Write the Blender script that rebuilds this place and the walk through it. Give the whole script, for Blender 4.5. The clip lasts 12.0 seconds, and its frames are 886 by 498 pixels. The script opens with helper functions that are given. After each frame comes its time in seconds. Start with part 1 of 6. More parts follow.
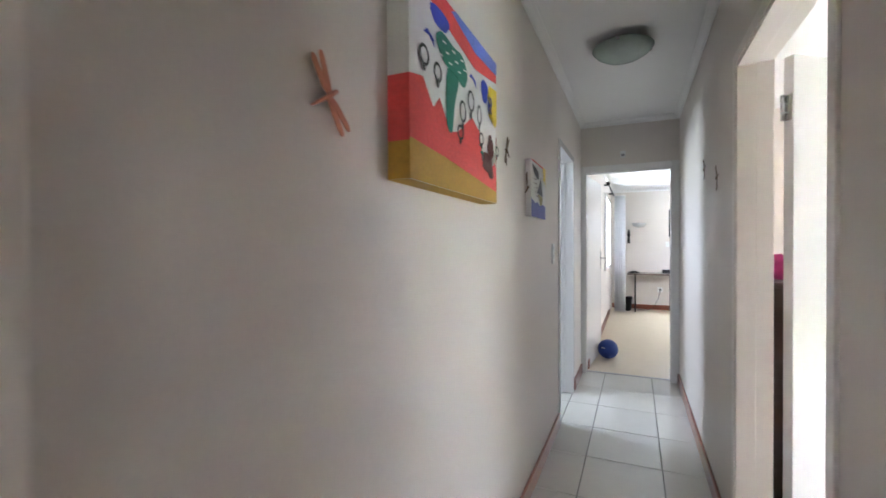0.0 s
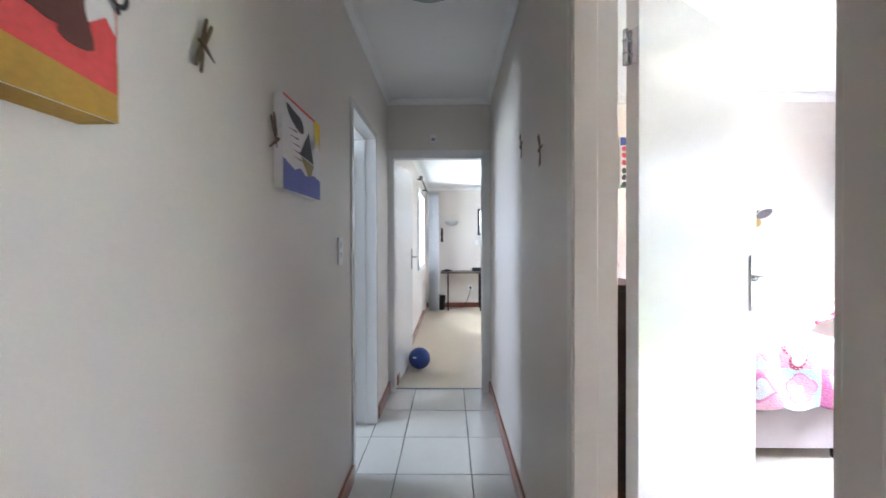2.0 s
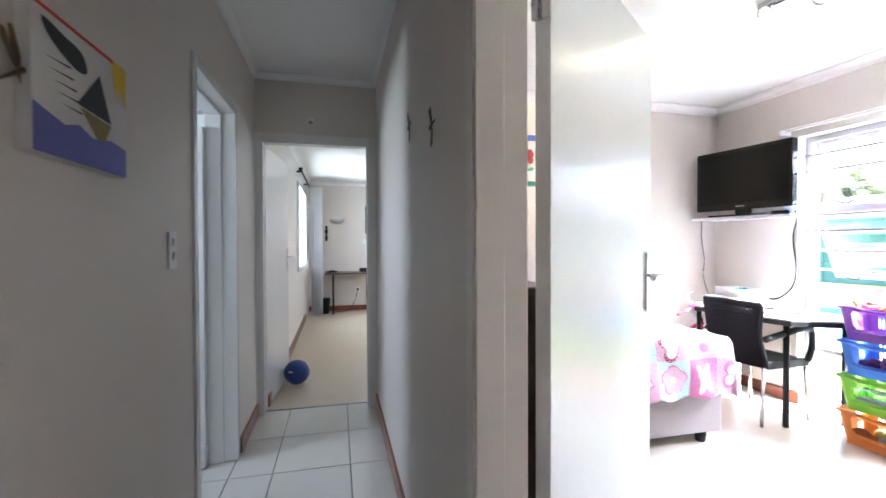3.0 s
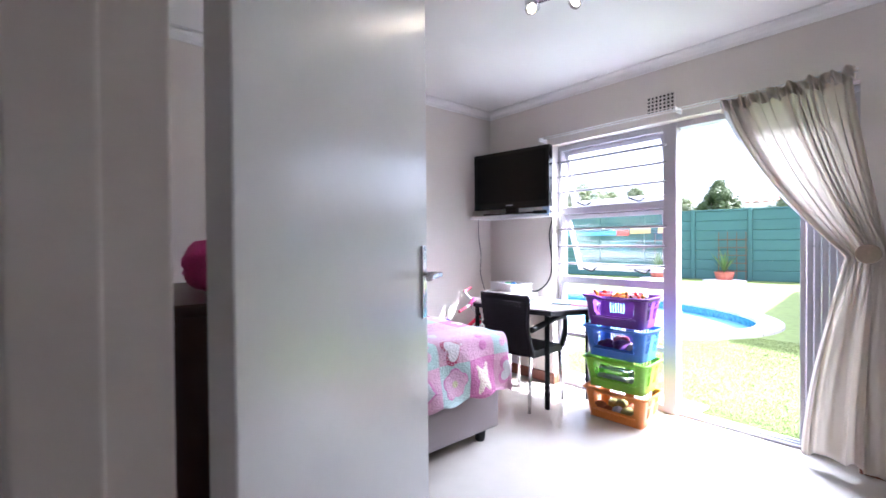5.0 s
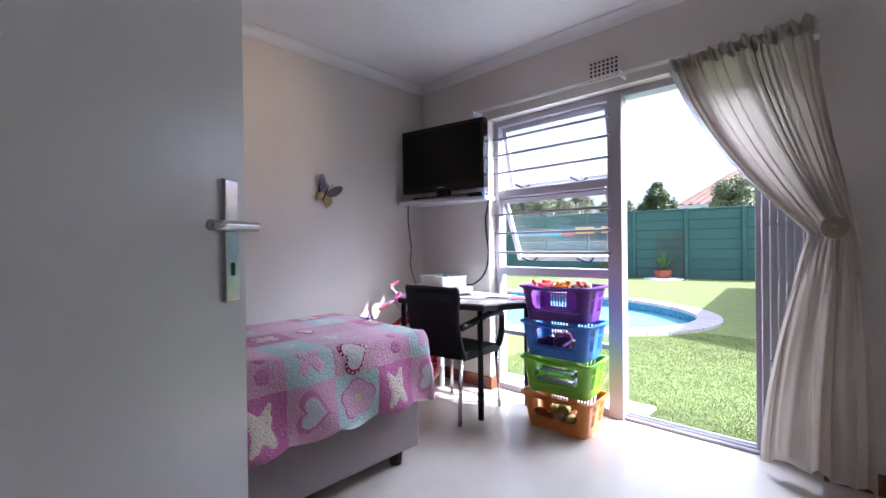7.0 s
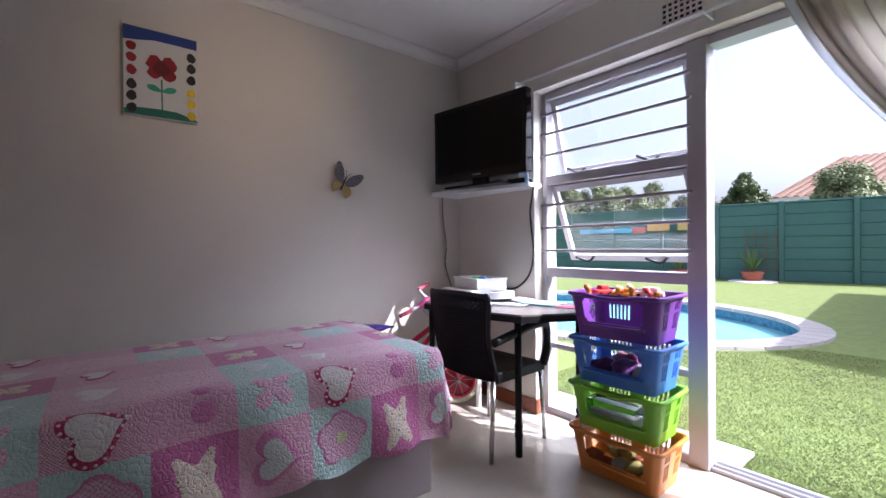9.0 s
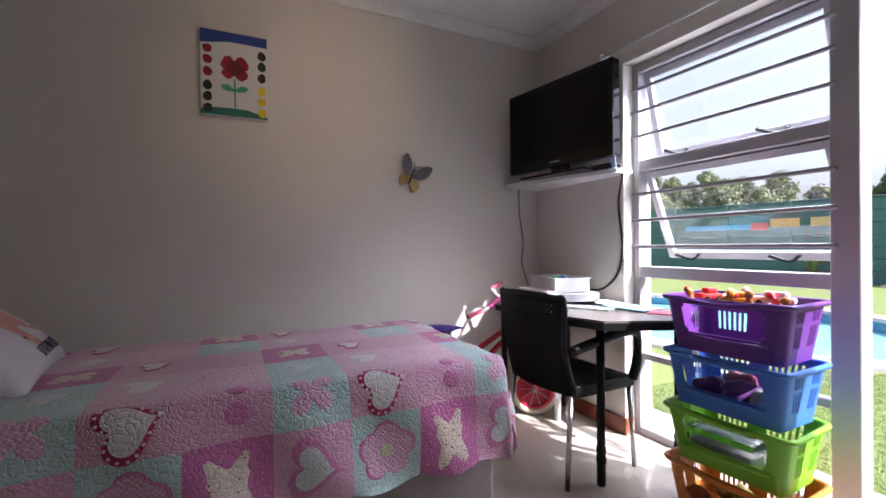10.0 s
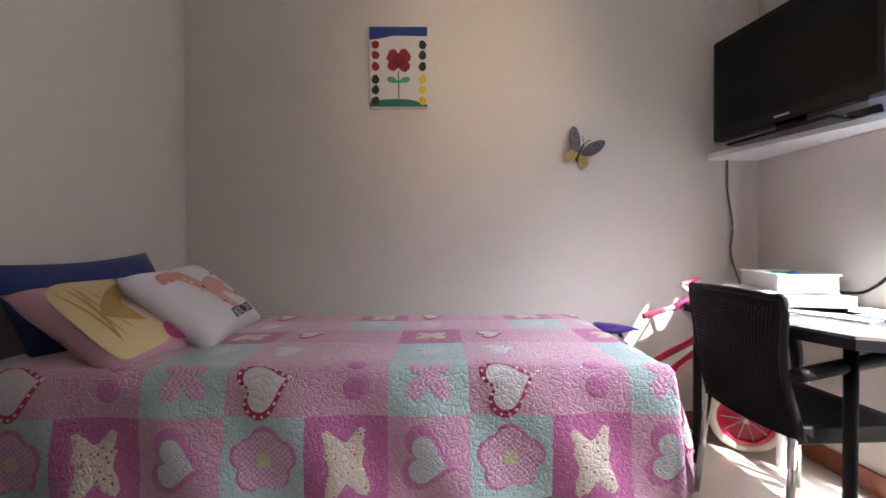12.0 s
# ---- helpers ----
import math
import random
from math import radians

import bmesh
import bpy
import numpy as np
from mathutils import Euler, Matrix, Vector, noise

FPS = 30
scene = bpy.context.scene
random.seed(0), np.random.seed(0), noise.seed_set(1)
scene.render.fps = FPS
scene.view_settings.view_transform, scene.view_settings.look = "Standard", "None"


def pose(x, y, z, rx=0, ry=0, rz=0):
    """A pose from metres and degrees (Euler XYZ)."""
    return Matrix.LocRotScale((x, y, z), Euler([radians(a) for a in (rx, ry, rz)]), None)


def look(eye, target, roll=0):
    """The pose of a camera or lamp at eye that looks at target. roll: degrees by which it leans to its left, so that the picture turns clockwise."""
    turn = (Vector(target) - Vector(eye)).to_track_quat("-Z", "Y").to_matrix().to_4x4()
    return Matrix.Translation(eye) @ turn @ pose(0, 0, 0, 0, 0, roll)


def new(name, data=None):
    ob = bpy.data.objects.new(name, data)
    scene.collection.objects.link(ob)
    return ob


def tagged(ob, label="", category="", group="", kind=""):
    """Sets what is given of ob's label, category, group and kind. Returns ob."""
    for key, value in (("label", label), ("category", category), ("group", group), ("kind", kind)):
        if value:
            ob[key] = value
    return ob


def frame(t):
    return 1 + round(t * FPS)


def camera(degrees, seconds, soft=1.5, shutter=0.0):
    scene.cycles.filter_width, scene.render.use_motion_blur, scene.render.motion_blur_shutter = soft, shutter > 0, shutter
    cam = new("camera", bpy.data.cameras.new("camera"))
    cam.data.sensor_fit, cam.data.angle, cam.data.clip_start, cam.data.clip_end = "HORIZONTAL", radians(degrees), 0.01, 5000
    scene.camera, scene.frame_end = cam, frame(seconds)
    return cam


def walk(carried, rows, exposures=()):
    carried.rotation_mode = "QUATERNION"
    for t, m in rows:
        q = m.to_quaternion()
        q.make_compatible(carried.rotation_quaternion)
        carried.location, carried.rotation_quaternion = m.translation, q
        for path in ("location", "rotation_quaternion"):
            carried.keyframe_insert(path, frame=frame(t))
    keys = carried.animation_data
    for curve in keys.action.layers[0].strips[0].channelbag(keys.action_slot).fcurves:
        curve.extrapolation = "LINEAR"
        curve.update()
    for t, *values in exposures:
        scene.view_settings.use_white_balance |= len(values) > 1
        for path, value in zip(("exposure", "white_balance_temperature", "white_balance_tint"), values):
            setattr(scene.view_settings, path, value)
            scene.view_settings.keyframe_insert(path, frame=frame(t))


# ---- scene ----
cam = camera(91.9, 12.0, shutter=0.3)
PATH = [
    (0, (0.726, 0.647, 1.298), (-0.094, 2.472, 1.28), -0.2),
    (0.5, (0.741, 0.856, 1.305), (0.099, 2.75, 1.278), -0.1),
    (1, (0.742, 1.056, 1.297), (0.275, 3.001, 1.275), -0.1),
    (1.5, (0.742, 1.289, 1.27), (0.499, 3.274, 1.252), -0.1),
    (2, (0.749, 1.498, 1.271), (0.719, 3.497, 1.249), -0.2),
    (2.5, (0.768, 1.659, 1.269), (1.005, 3.645, 1.246), -0.2),
    (3, (0.805, 1.812, 1.262), (1.282, 3.754, 1.236), -0.2),
    (3.5, (0.86, 1.951, 1.278), (1.567, 3.822, 1.25), -0.3),
    (5.5, (1.251, 2.208, 1.197), (2.642, 3.645, 1.175), -0.5),
    (6, (1.361, 2.253, 1.156), (2.794, 3.648, 1.139), -0.6),
    (6.5, (1.499, 2.315, 1.117), (2.955, 3.686, 1.107), -0.6),
    (8.3, (1.95, 2.534, 1.092), (3.356, 3.957, 1.087), -0.9),
    (8.5, (2.006, 2.553, 1.105), (3.368, 4.017, 1.09), -0.7),
    (9, (2.103, 2.586, 1.088), (3.341, 4.156, 1.076), -0.6),
    (9.5, (2.184, 2.634, 1.078), (3.271, 4.313, 1.067), -0.6),
    (10, (2.303, 2.689, 1.066), (3.192, 4.481, 1.055), -0.6),
    (10.5, (2.362, 2.742, 1.037), (3.065, 4.615, 1.032), -0.5),
    (11, (2.415, 2.789, 1.013), (2.872, 4.736, 1.009), -0.3),
    (11.5, (2.472, 2.812, 0.999), (2.725, 4.796, 0.991), -0.2),
    (12, (2.531, 2.824, 1.008), (2.561, 4.824, 0.985), -0.2),
]
EXPOSE = [(0.0, 4.55, 5680, 14), (0.6, 4.7, 5650, 14), (2.0, 4.3, 5500, 14), (3.5, 3.6, 5600, 14), (5.5, 2.35, 5350, 22), (9.0, 1.15, 5650, 21), (10.5, 1.25, 5950, 21), (11.5, 1.65, 6050, 20), (12.0, 2.0, 6100, 20)]
walk(cam, [(t, look(eye, target, roll)) for t, eye, target, roll in PATH], EXPOSE)
SKY, SUN, DOOR_LIGHT, FAR_LIGHT, BATH_LIGHT, SPOT_LIGHT = 0.13, 5.0, 108.0, 1.5, 2.2, 6.5

# ---- light of day ----
world = bpy.data.worlds.new("sky")
scene.world = world
world.use_nodes = True
wn = world.node_tree.nodes
sky = wn.new("ShaderNodeTexSky")
sky.sky_type, sky.sun_disc, sky.dust_density = "NISHITA", False, 5.0
SUN_WAY = Vector((-0.6, 1.0, -1.0)).normalized()
sky.sun_elevation = math.asin(-SUN_WAY.z)
sky.sun_rotation = math.atan2(-SUN_WAY.x, -SUN_WAY.y)
wn["Background"].inputs["Strength"].default_value = SKY
haze = wn.new("ShaderNodeHueSaturation")
haze.inputs["Saturation"].default_value, haze.inputs["Value"].default_value = 0.45, 1.2
world.node_tree.links.new(sky.outputs[0], haze.inputs["Color"])
world.node_tree.links.new(haze.outputs[0], wn["Background"].inputs["Color"])
sun_data = bpy.data.lights.new("sun", "SUN")
sun_data.energy, sun_data.angle, sun_data.color = SUN, radians(0.6), (1.0, 0.95, 0.88)
sun = new("sun", sun_data)
sun.rotation_mode = "QUATERNION"
sun.rotation_quaternion = SUN_WAY.to_track_quat("-Z", "Y")


def window_light(name, x, y, z, rz, w, h, power, color=(0.86, 0.93, 1.0)):
    """An area lamp standing in for a window's sky light; it shines along -Y turned by rz."""
    d = bpy.data.lights.new(name, "AREA")
    d.shape, d.size, d.size_y, d.energy, d.color = "RECTANGLE", w, h, power, color
    o = new(name, d)
    o.matrix_basis = pose(x, y, z, -90, 0, rz)
    return o


# added fill lamp, outside and above the door head, out of the camera's sight
window_light("sky_over_garden_door", 5.25, 3.4, 2.95, -90, 2.0, 0.9, DOOR_LIGHT).rotation_euler.x += radians(38)
window_light("sky_in_far_room_window", 0.10, 8.6, 1.5, 90, 1.3, 1.1, 2.5 * FAR_LIGHT)
window_light("sky_in_far_room_side_window", 3.96, 7.6, 1.55, -90, 0.58, 0.68, FAR_LIGHT)
window_light("sky_in_bathroom_window", -1.55, 4.0, 1.75, 90, 0.7, 0.6, BATH_LIGHT)


# ---- materials ----
def mat(name, color, rough=0.5, metal=0.0, grain=40.0, vary=0.06, bump=0.02, coarse=2.5, spec=0.5, trans=0.0, coat=0.0, rand=0.0, emit=None, power=0.0, sheen=0.0):
    m = bpy.data.materials.new(name)
    m.use_nodes = True
    nt = m.node_tree
    b = nt.nodes["Principled BSDF"]
    b.inputs["Roughness"].default_value = rough
    b.inputs["Metallic"].default_value = metal
    b.inputs["Specular IOR Level"].default_value = spec
    b.inputs["Transmission Weight"].default_value = trans
    b.inputs["Coat Weight"].default_value = coat
    b.inputs["Sheen Weight"].default_value = sheen
    if emit:
        b.inputs["Emission Color"].default_value = (*emit, 1)
        b.inputs["Emission Strength"].default_value = power
    co = nt.nodes.new("ShaderNodeTexCoord")
    n1 = nt.nodes.new("ShaderNodeTexNoise")
    n1.inputs["Scale"].default_value, n1.inputs["Detail"].default_value = grain, 4
    n2 = nt.nodes.new("ShaderNodeTexNoise")
    n2.inputs["Scale"].default_value, n2.inputs["Detail"].default_value = coarse, 3
    mix = nt.nodes.new("ShaderNodeMath")
    mix.operation = "ADD"
    for n in (n1, n2):
        nt.links.new(co.outputs["Object"], n.inputs["Vector"])
    nt.links.new(n1.outputs["Fac"], mix.inputs[0])
    nt.links.new(n2.outputs["Fac"], mix.inputs[1])
    last = mix.outputs[0]
    if rand:
        info = nt.nodes.new("ShaderNodeObjectInfo")
        k = nt.nodes.new("ShaderNodeMath")
        k.operation = "MULTIPLY_ADD"
        nt.links.new(info.outputs["Random"], k.inputs[0])
        k.inputs[1].default_value = rand
        nt.links.new(last, k.inputs[2])
        last = k.outputs[0]
    ramp = nt.nodes.new("ShaderNodeMapRange")
    ramp.inputs["From Min"].default_value, ramp.inputs["From Max"].default_value = 0.5, 1.5 + rand
    ramp.inputs["To Min"].default_value, ramp.inputs["To Max"].default_value = 1 - vary, 1 + vary
    nt.links.new(last, ramp.inputs["Value"])
    mul = nt.nodes.new("ShaderNodeVectorMath")
    mul.operation = "MULTIPLY"
    mul.inputs[0].default_value = color
    nt.links.new(ramp.outputs[0], mul.inputs[1])
    nt.links.new(mul.outputs[0], b.inputs["Base Color"])
    if bump:
        bp = nt.nodes.new("ShaderNodeBump")
        bp.inputs["Strength"].default_value, bp.inputs["Distance"].default_value = bump * 10, 0.002
        nt.links.new(n1.outputs["Fac"], bp.inputs["Height"])
        nt.links.new(bp.outputs[0], b.inputs["Normal"])
    return m


WALL = mat("cream wall paint", (0.67, 0.615, 0.56), 0.5, grain=120, vary=0.035, bump=0.012, coarse=1.2)
CEIL = mat("white ceiling paint", (0.80, 0.79, 0.77), 0.8, grain=90, vary=0.02, bump=0.02)
GLOSSW = mat("white enamel", (0.76, 0.745, 0.725), 0.25, grain=25, vary=0.025, bump=0.006, coarse=1.5)
FRAMEP = mat("cream enamel frame", (0.72, 0.66, 0.60), 0.3, grain=30, vary=0.03, bump=0.008)
# white coating with its backlit shade put into a greyer base colour
ALU = mat("white aluminium darkened as if backlit", (0.42, 0.40, 0.425), 0.35, grain=60, vary=0.03, bump=0.005)
SKIRT = mat("red brown varnished wood", (0.21, 0.055, 0.022), 0.3, grain=30, vary=0.25, bump=0.02, coarse=5, coat=0.3)
TILE = mat("cream ceramic tile", (0.62, 0.60, 0.54), 0.22, grain=14, vary=0.05, bump=0.006, coarse=3, rand=0.5)
GROUT = mat("grey grout", (0.20, 0.195, 0.18), 0.9, grain=150, vary=0.15, bump=0.04)
LAMIN = mat("pale vinyl floor", (0.52, 0.465, 0.39), 0.2, grain=9, vary=0.07, bump=0.006, coarse=1.7, rand=0.25)
CHROME = mat("brushed chrome", (0.62, 0.62, 0.63), 0.18, 1.0, grain=200, vary=0.05, bump=0.004)
STEEL = mat("dull steel", (0.42, 0.42, 0.43), 0.35, 1.0, grain=120, vary=0.1, bump=0.01)
BLACKP = mat("black plastic", (0.007, 0.007, 0.008), 0.5, spec=0.3, grain=200, vary=0.15, bump=0.02)
GLOSSB = mat("gloss black", (0.005, 0.005, 0.006), 0.14, spec=0.35, grain=60, vary=0.1, bump=0.0)
SCREEN = mat("dark screen", (0.004, 0.004, 0.005), 0.25, spec=0.18, grain=30, vary=0.1, bump=0.0)
WHITEP = mat("white plastic", (0.75, 0.75, 0.74), 0.35, grain=60, vary=0.03, bump=0.005)
PAPER = mat("paper", (0.78, 0.77, 0.74), 0.7, grain=80, vary=0.05, bump=0.02)
RUBBER = mat("black rubber", (0.02, 0.02, 0.02), 0.7, grain=100, vary=0.2, bump=0.03)


def glass(name, tint=(1, 1, 1), rough=0.0):
    m = bpy.data.materials.new(name)
    m.use_nodes = True
    b = m.node_tree.nodes["Principled BSDF"]
    b.inputs["Base Color"].default_value = (*tint, 1)
    b.inputs["Roughness"].default_value = rough
    b.inputs["Transmission Weight"].default_value = 1.0
    b.inputs["IOR"].default_value = 1.45
    return m


GLASS = glass("clear glass", (0.99, 1.0, 0.995))


# ---- mesh helpers ----
def box(bm, x0, x1, y0, y1, z0, z1, bevel=0.0, seg=1):
    r = bmesh.ops.create_cube(bm, size=1.0, matrix=Matrix.Translation(((x0 + x1) / 2, (y0 + y1) / 2, (z0 + z1) / 2)) @ Matrix.Diagonal((x1 - x0, y1 - y0, z1 - z0, 1)))
    if bevel:
        es = list({e for v in r["verts"] for e in v.link_edges})
        bmesh.ops.bevel(bm, geom=es, offset=bevel, segments=seg, affect="EDGES", profile=0.6)
    return bm


def boxes(*dims, bevel=0.0):
    bm = bmesh.new()
    for d in dims:
        box(bm, *d, bevel=bevel)
    return bm


def sweep(bm, pts, r, n=8, caps=True, flat=1.0):
    """A round bar along points; r is a number or one radius a point."""
    pts = [Vector(p) for p in pts]
    rings = []
    up = Vector((0, 0, 1))
    for i, p in enumerate(pts):
        a, b = pts[max(i - 1, 0)], pts[min(i + 1, len(pts) - 1)]
        d = (b - a).normalized()
        s = d.cross(up)
        if s.length < 1e-3:
            s = d.cross(Vector((1, 0, 0)))
        s.normalize()
        w = s.cross(d).normalized()
        ri = r[i] if hasattr(r, "__len__") else r
        rings.append([bm.verts.new(p + s * math.cos(2 * math.pi * k / n) * ri + w * math.sin(2 * math.pi * k / n) * ri * flat) for k in range(n)])
    for q0, q1 in zip(rings, rings[1:]):
        for k in range(n):
            bm.faces.new((q0[k], q0[(k + 1) % n], q1[(k + 1) % n], q1[k]))
    if caps:
        bm.faces.new(rings[0][::-1])
        bm.faces.new(rings[-1])
    return bm


def bar(pts, r, n=8, flat=1.0):
    return sweep(bmesh.new(), pts, r, n, True, flat)


def spline(pts, steps=6):
    """A smooth line through points."""
    p = [Vector(q) for q in pts]
    p = [2 * p[0] - p[1]] + p + [2 * p[-1] - p[-2]]
    out = []
    for i in range(1, len(p) - 2):
        for k in range(steps):
            t = k / steps
            a, b, c, d = p[i - 1], p[i], p[i + 1], p[i + 2]
            out.append(0.5 * ((2 * b) + (c - a) * t + (2 * a - 5 * b + 4 * c - d) * t * t + (3 * b - a - 3 * c + d) * t ** 3))
    return out + [p[-2]]


def lathe(prof, n=24, m=None):
    """A turned body from (radius, height) pairs."""
    bm = bmesh.new()
    rings = [[bm.verts.new((r * math.cos(2 * math.pi * k / n), r * math.sin(2 * math.pi * k / n), z)) for k in range(n)] for r, z in prof]
    for q0, q1 in zip(rings, rings[1:]):
        for k in range(n):
            bm.faces.new((q0[k], q0[(k + 1) % n], q1[(k + 1) % n], q1[k]))
    bm.faces.new(rings[0][::-1])
    bm.faces.new(rings[-1])
    if m is not None:
        bmesh.ops.transform(bm, matrix=m, verts=bm.verts)
    return bm


def sheet(fn, nu, nv, thick=0.0):
    """A surface fn(u, v), u and v from 0 to 1, with a back if thick."""
    bm = bmesh.new()
    g = [[bm.verts.new(fn(i / nu, j / nv)) for j in range(nv + 1)] for i in range(nu + 1)]
    for i in range(nu):
        for j in range(nv):
            bm.faces.new((g[i][j], g[i + 1][j], g[i + 1][j + 1], g[i][j + 1]))
    if thick:
        bmesh.ops.solidify(bm, geom=bm.faces[:], thickness=thick)
    return bm


def plate(outline, z0, z1):
    """A flat plate from an outline of (x, y), between two heights."""
    bm = bmesh.new()
    lo = [bm.verts.new((x, y, z0)) for x, y in outline]
    hi = [bm.verts.new((x, y, z1)) for x, y in outline]
    n = len(outline)
    bm.faces.new(lo[::-1])
    bm.faces.new(hi)
    for k in range(n):
        bm.faces.new((lo[k], lo[(k + 1) % n], hi[(k + 1) % n], hi[k]))
    return bm


def moved(bm, m):
    bmesh.ops.transform(bm, matrix=m, verts=bm.verts)
    return bm


def mesh_of(name, bm, material, smooth=False):
    bmesh.ops.recalc_face_normals(bm, faces=bm.faces[:])
    me = bpy.data.meshes.new(name)
    bm.to_mesh(me)
    bm.free()
    me.materials.append(material)
    if smooth:
        for p in me.polygons:
            p.use_smooth = True
    return me


def part(name, bm, material, parent, label="", smooth=False):
    o = new(name, mesh_of(name, bm, material, smooth))
    o.parent = parent
    if label:
        tagged(o, label)
    return o


def thing(name, m, label, category, group=""):
    o = new(name)
    o.empty_display_size = 0.1
    o.matrix_basis = m
    return tagged(o, label, category, group)


def solid(name, bm, material, label, category, kind="", smooth=False, group=""):
    return tagged(new(name, mesh_of(name, bm, material, smooth)), label, category, group, kind)


def shell(name, bm, material, label, category, smooth=False):
    return solid(name, bm, material, label, category, "structure", smooth)


# ---- the shell of the house ----
H = 2.51
XW, XE, YE = 0.222, 1.10, 5.18          # corridor: its two long walls and its end
RW, RE, RN, RS = 1.195, 4.28, 5.13, 1.35  # bedroom faces
OUT = 4.50

shell("wall_corridor_west", boxes((0.08, XW, -1.6, 0.02, 0, H), (0.08, XW, 0.02, 0.84, 2.06, H), (0.08, XW, 0.84, 3.785, 0, H), (0.08, XW, 3.785, 4.55, 2.06, H), (0.08, XW, 4.55, YE, 0, H)), WALL, "cream painted corridor wall with doorways", "wall")
shell("wall_corridor_east", boxes((XE + 0.04, RW, -1.6, 1.875, 0, H), (XE, RW, 1.875, 2.72, 2.05, H), (XE, RW, 2.72, YE, 0, H)), WALL, "cream painted wall between corridor and bedroom", "wall")
shell("wall_corridor_end", boxes((0.08, 0.235, YE, 5.30, 0, H), (1.065, RW, YE, 5.30, 0, H), (0.235, 1.065, YE, 5.30, 2.045, H)), WALL, "cream painted end wall with a doorway", "wall")
# unseen end wall; its small opening is added to let some daylight in
shell("wall_corridor_start", boxes((0.08, 0.50, -1.72, -1.6, 0, H), (0.84, RW, -1.72, -1.6, 0, H), (0.50, 0.84, -1.72, -1.6, 0, 1.5), (0.50, 0.84, -1.72, -1.6, 1.88, H)), WALL, "cream painted wall closing the passage, with an added unseen light opening", "wall")
shell("wall_bedroom_north", boxes((RW, OUT, RN, 5.30, 0, H)), WALL, "cream painted bedroom wall above the bed", "wall")
shell("wall_bedroom_south", boxes((RW, OUT, RS - 0.12, RS, 0, H)), WALL, "cream painted bedroom wall", "wall")
shell("wall_bedroom_east", boxes((RE, OUT, 4.39, RN, 0, H), (RE, OUT, 2.47, 4.39, 2.075, H), (RE, OUT, RS, 2.47, 0, H)), WALL, "cream painted wall with the garden window and door", "wall")
shell("ceiling_corridor", boxes((0.08, RW, -1.72, 5.30, H, H + 0.08)), CEIL, "white painted corridor ceiling", "ceiling")
shell("ceiling_bedroom", boxes((RW, OUT, RS - 0.12, 5.30, H, H + 0.08)), CEIL, "white painted bedroom ceiling", "ceiling")


def cornice(name, runs, size=0.065):
    """Coved cornice strips; a run is (x0, y0, x1, y1, nx, ny) with the normal away from the wall."""
    bm = bmesh.new()
    for x0, y0, x1, y1, nx, ny, top in runs:
        prof = [(0.002, -size), (0.008, -size)] + [(size - (size - 0.008) * math.cos(a), -0.008 - (size - 0.008) * (1 - math.sin(a))) for a in [k * math.pi / 8 for k in range(5)]] + [(size, -0.002), (0.002, -0.002)]
        ends = []
        for x, y in ((x0, y0), (x1, y1)):
            ends.append([bm.verts.new((x + nx * d, y + ny * d, top + h)) for d, h in prof])
        for k in range(len(prof)):
            j = (k + 1) % len(prof)
            bm.faces.new((ends[0][k], ends[0][j], ends[1][j], ends[1][k]))
        bm.faces.new(ends[0])
        bm.faces.new(ends[1][::-1])
    return shell(name, bm, CEIL, "white coved plaster cornice", "cornice")


cornice("cornice_bedroom", [(RW, RN, RE, RN, 0, -1, H), (RE, RN, RE, RS, -1, 0, H), (RW, RS, RW, RN, 1, 0, H), (RW, RS, RE, RS, 0, 1, H)])
cornice("cornice_corridor", [(XW, -1.6, XW, YE, 1, 0, H), (XE, -1.6, XE, YE, -1, 0, H), (XW, YE, XE, YE, 0, -1, H)], 0.045)

BH, BT = 0.095, 0.016
shell("baseboard_corridor", boxes((XW, XW + BT, 0.90, 3.775, 0, BH), (XW, XW + BT, 4.60, YE, 0, BH), (XE - BT, XE, 2.77, YE, 0, BH), (XE + 0.04 - BT, XE + 0.04, -1.6, 1.86, 0, BH), bevel=0.004), SKIRT, "red brown varnished wooden skirting", "skirting")
shell("baseboard_bedroom", boxes((RW, RE, RN - BT, RN, 0, BH), (RE - BT, RE, 4.37, RN - BT, 0, BH), (RE - BT, OUT - 0.16, 4.375, 4.39, 0, BH), (RE - BT, RE, RS, 2.465, 0, BH), (RW, RW + BT, 2.78, RN - BT, 0, BH), bevel=0.004), SKIRT, "red brown varnished wooden skirting", "skirting")

floor_c = shell("floor_corridor", boxes((0.08, RW, -1.72, 5.26, -0.12, -0.006)), GROUT, "corridor floor of cream ceramic tiles with grey joints", "floor")
floor_b = shell("floor_bedroom", boxes((RW, OUT, RS - 0.12, 5.30, -0.12, 0.0)), LAMIN, "pale glossy vinyl plank bedroom floor", "floor")


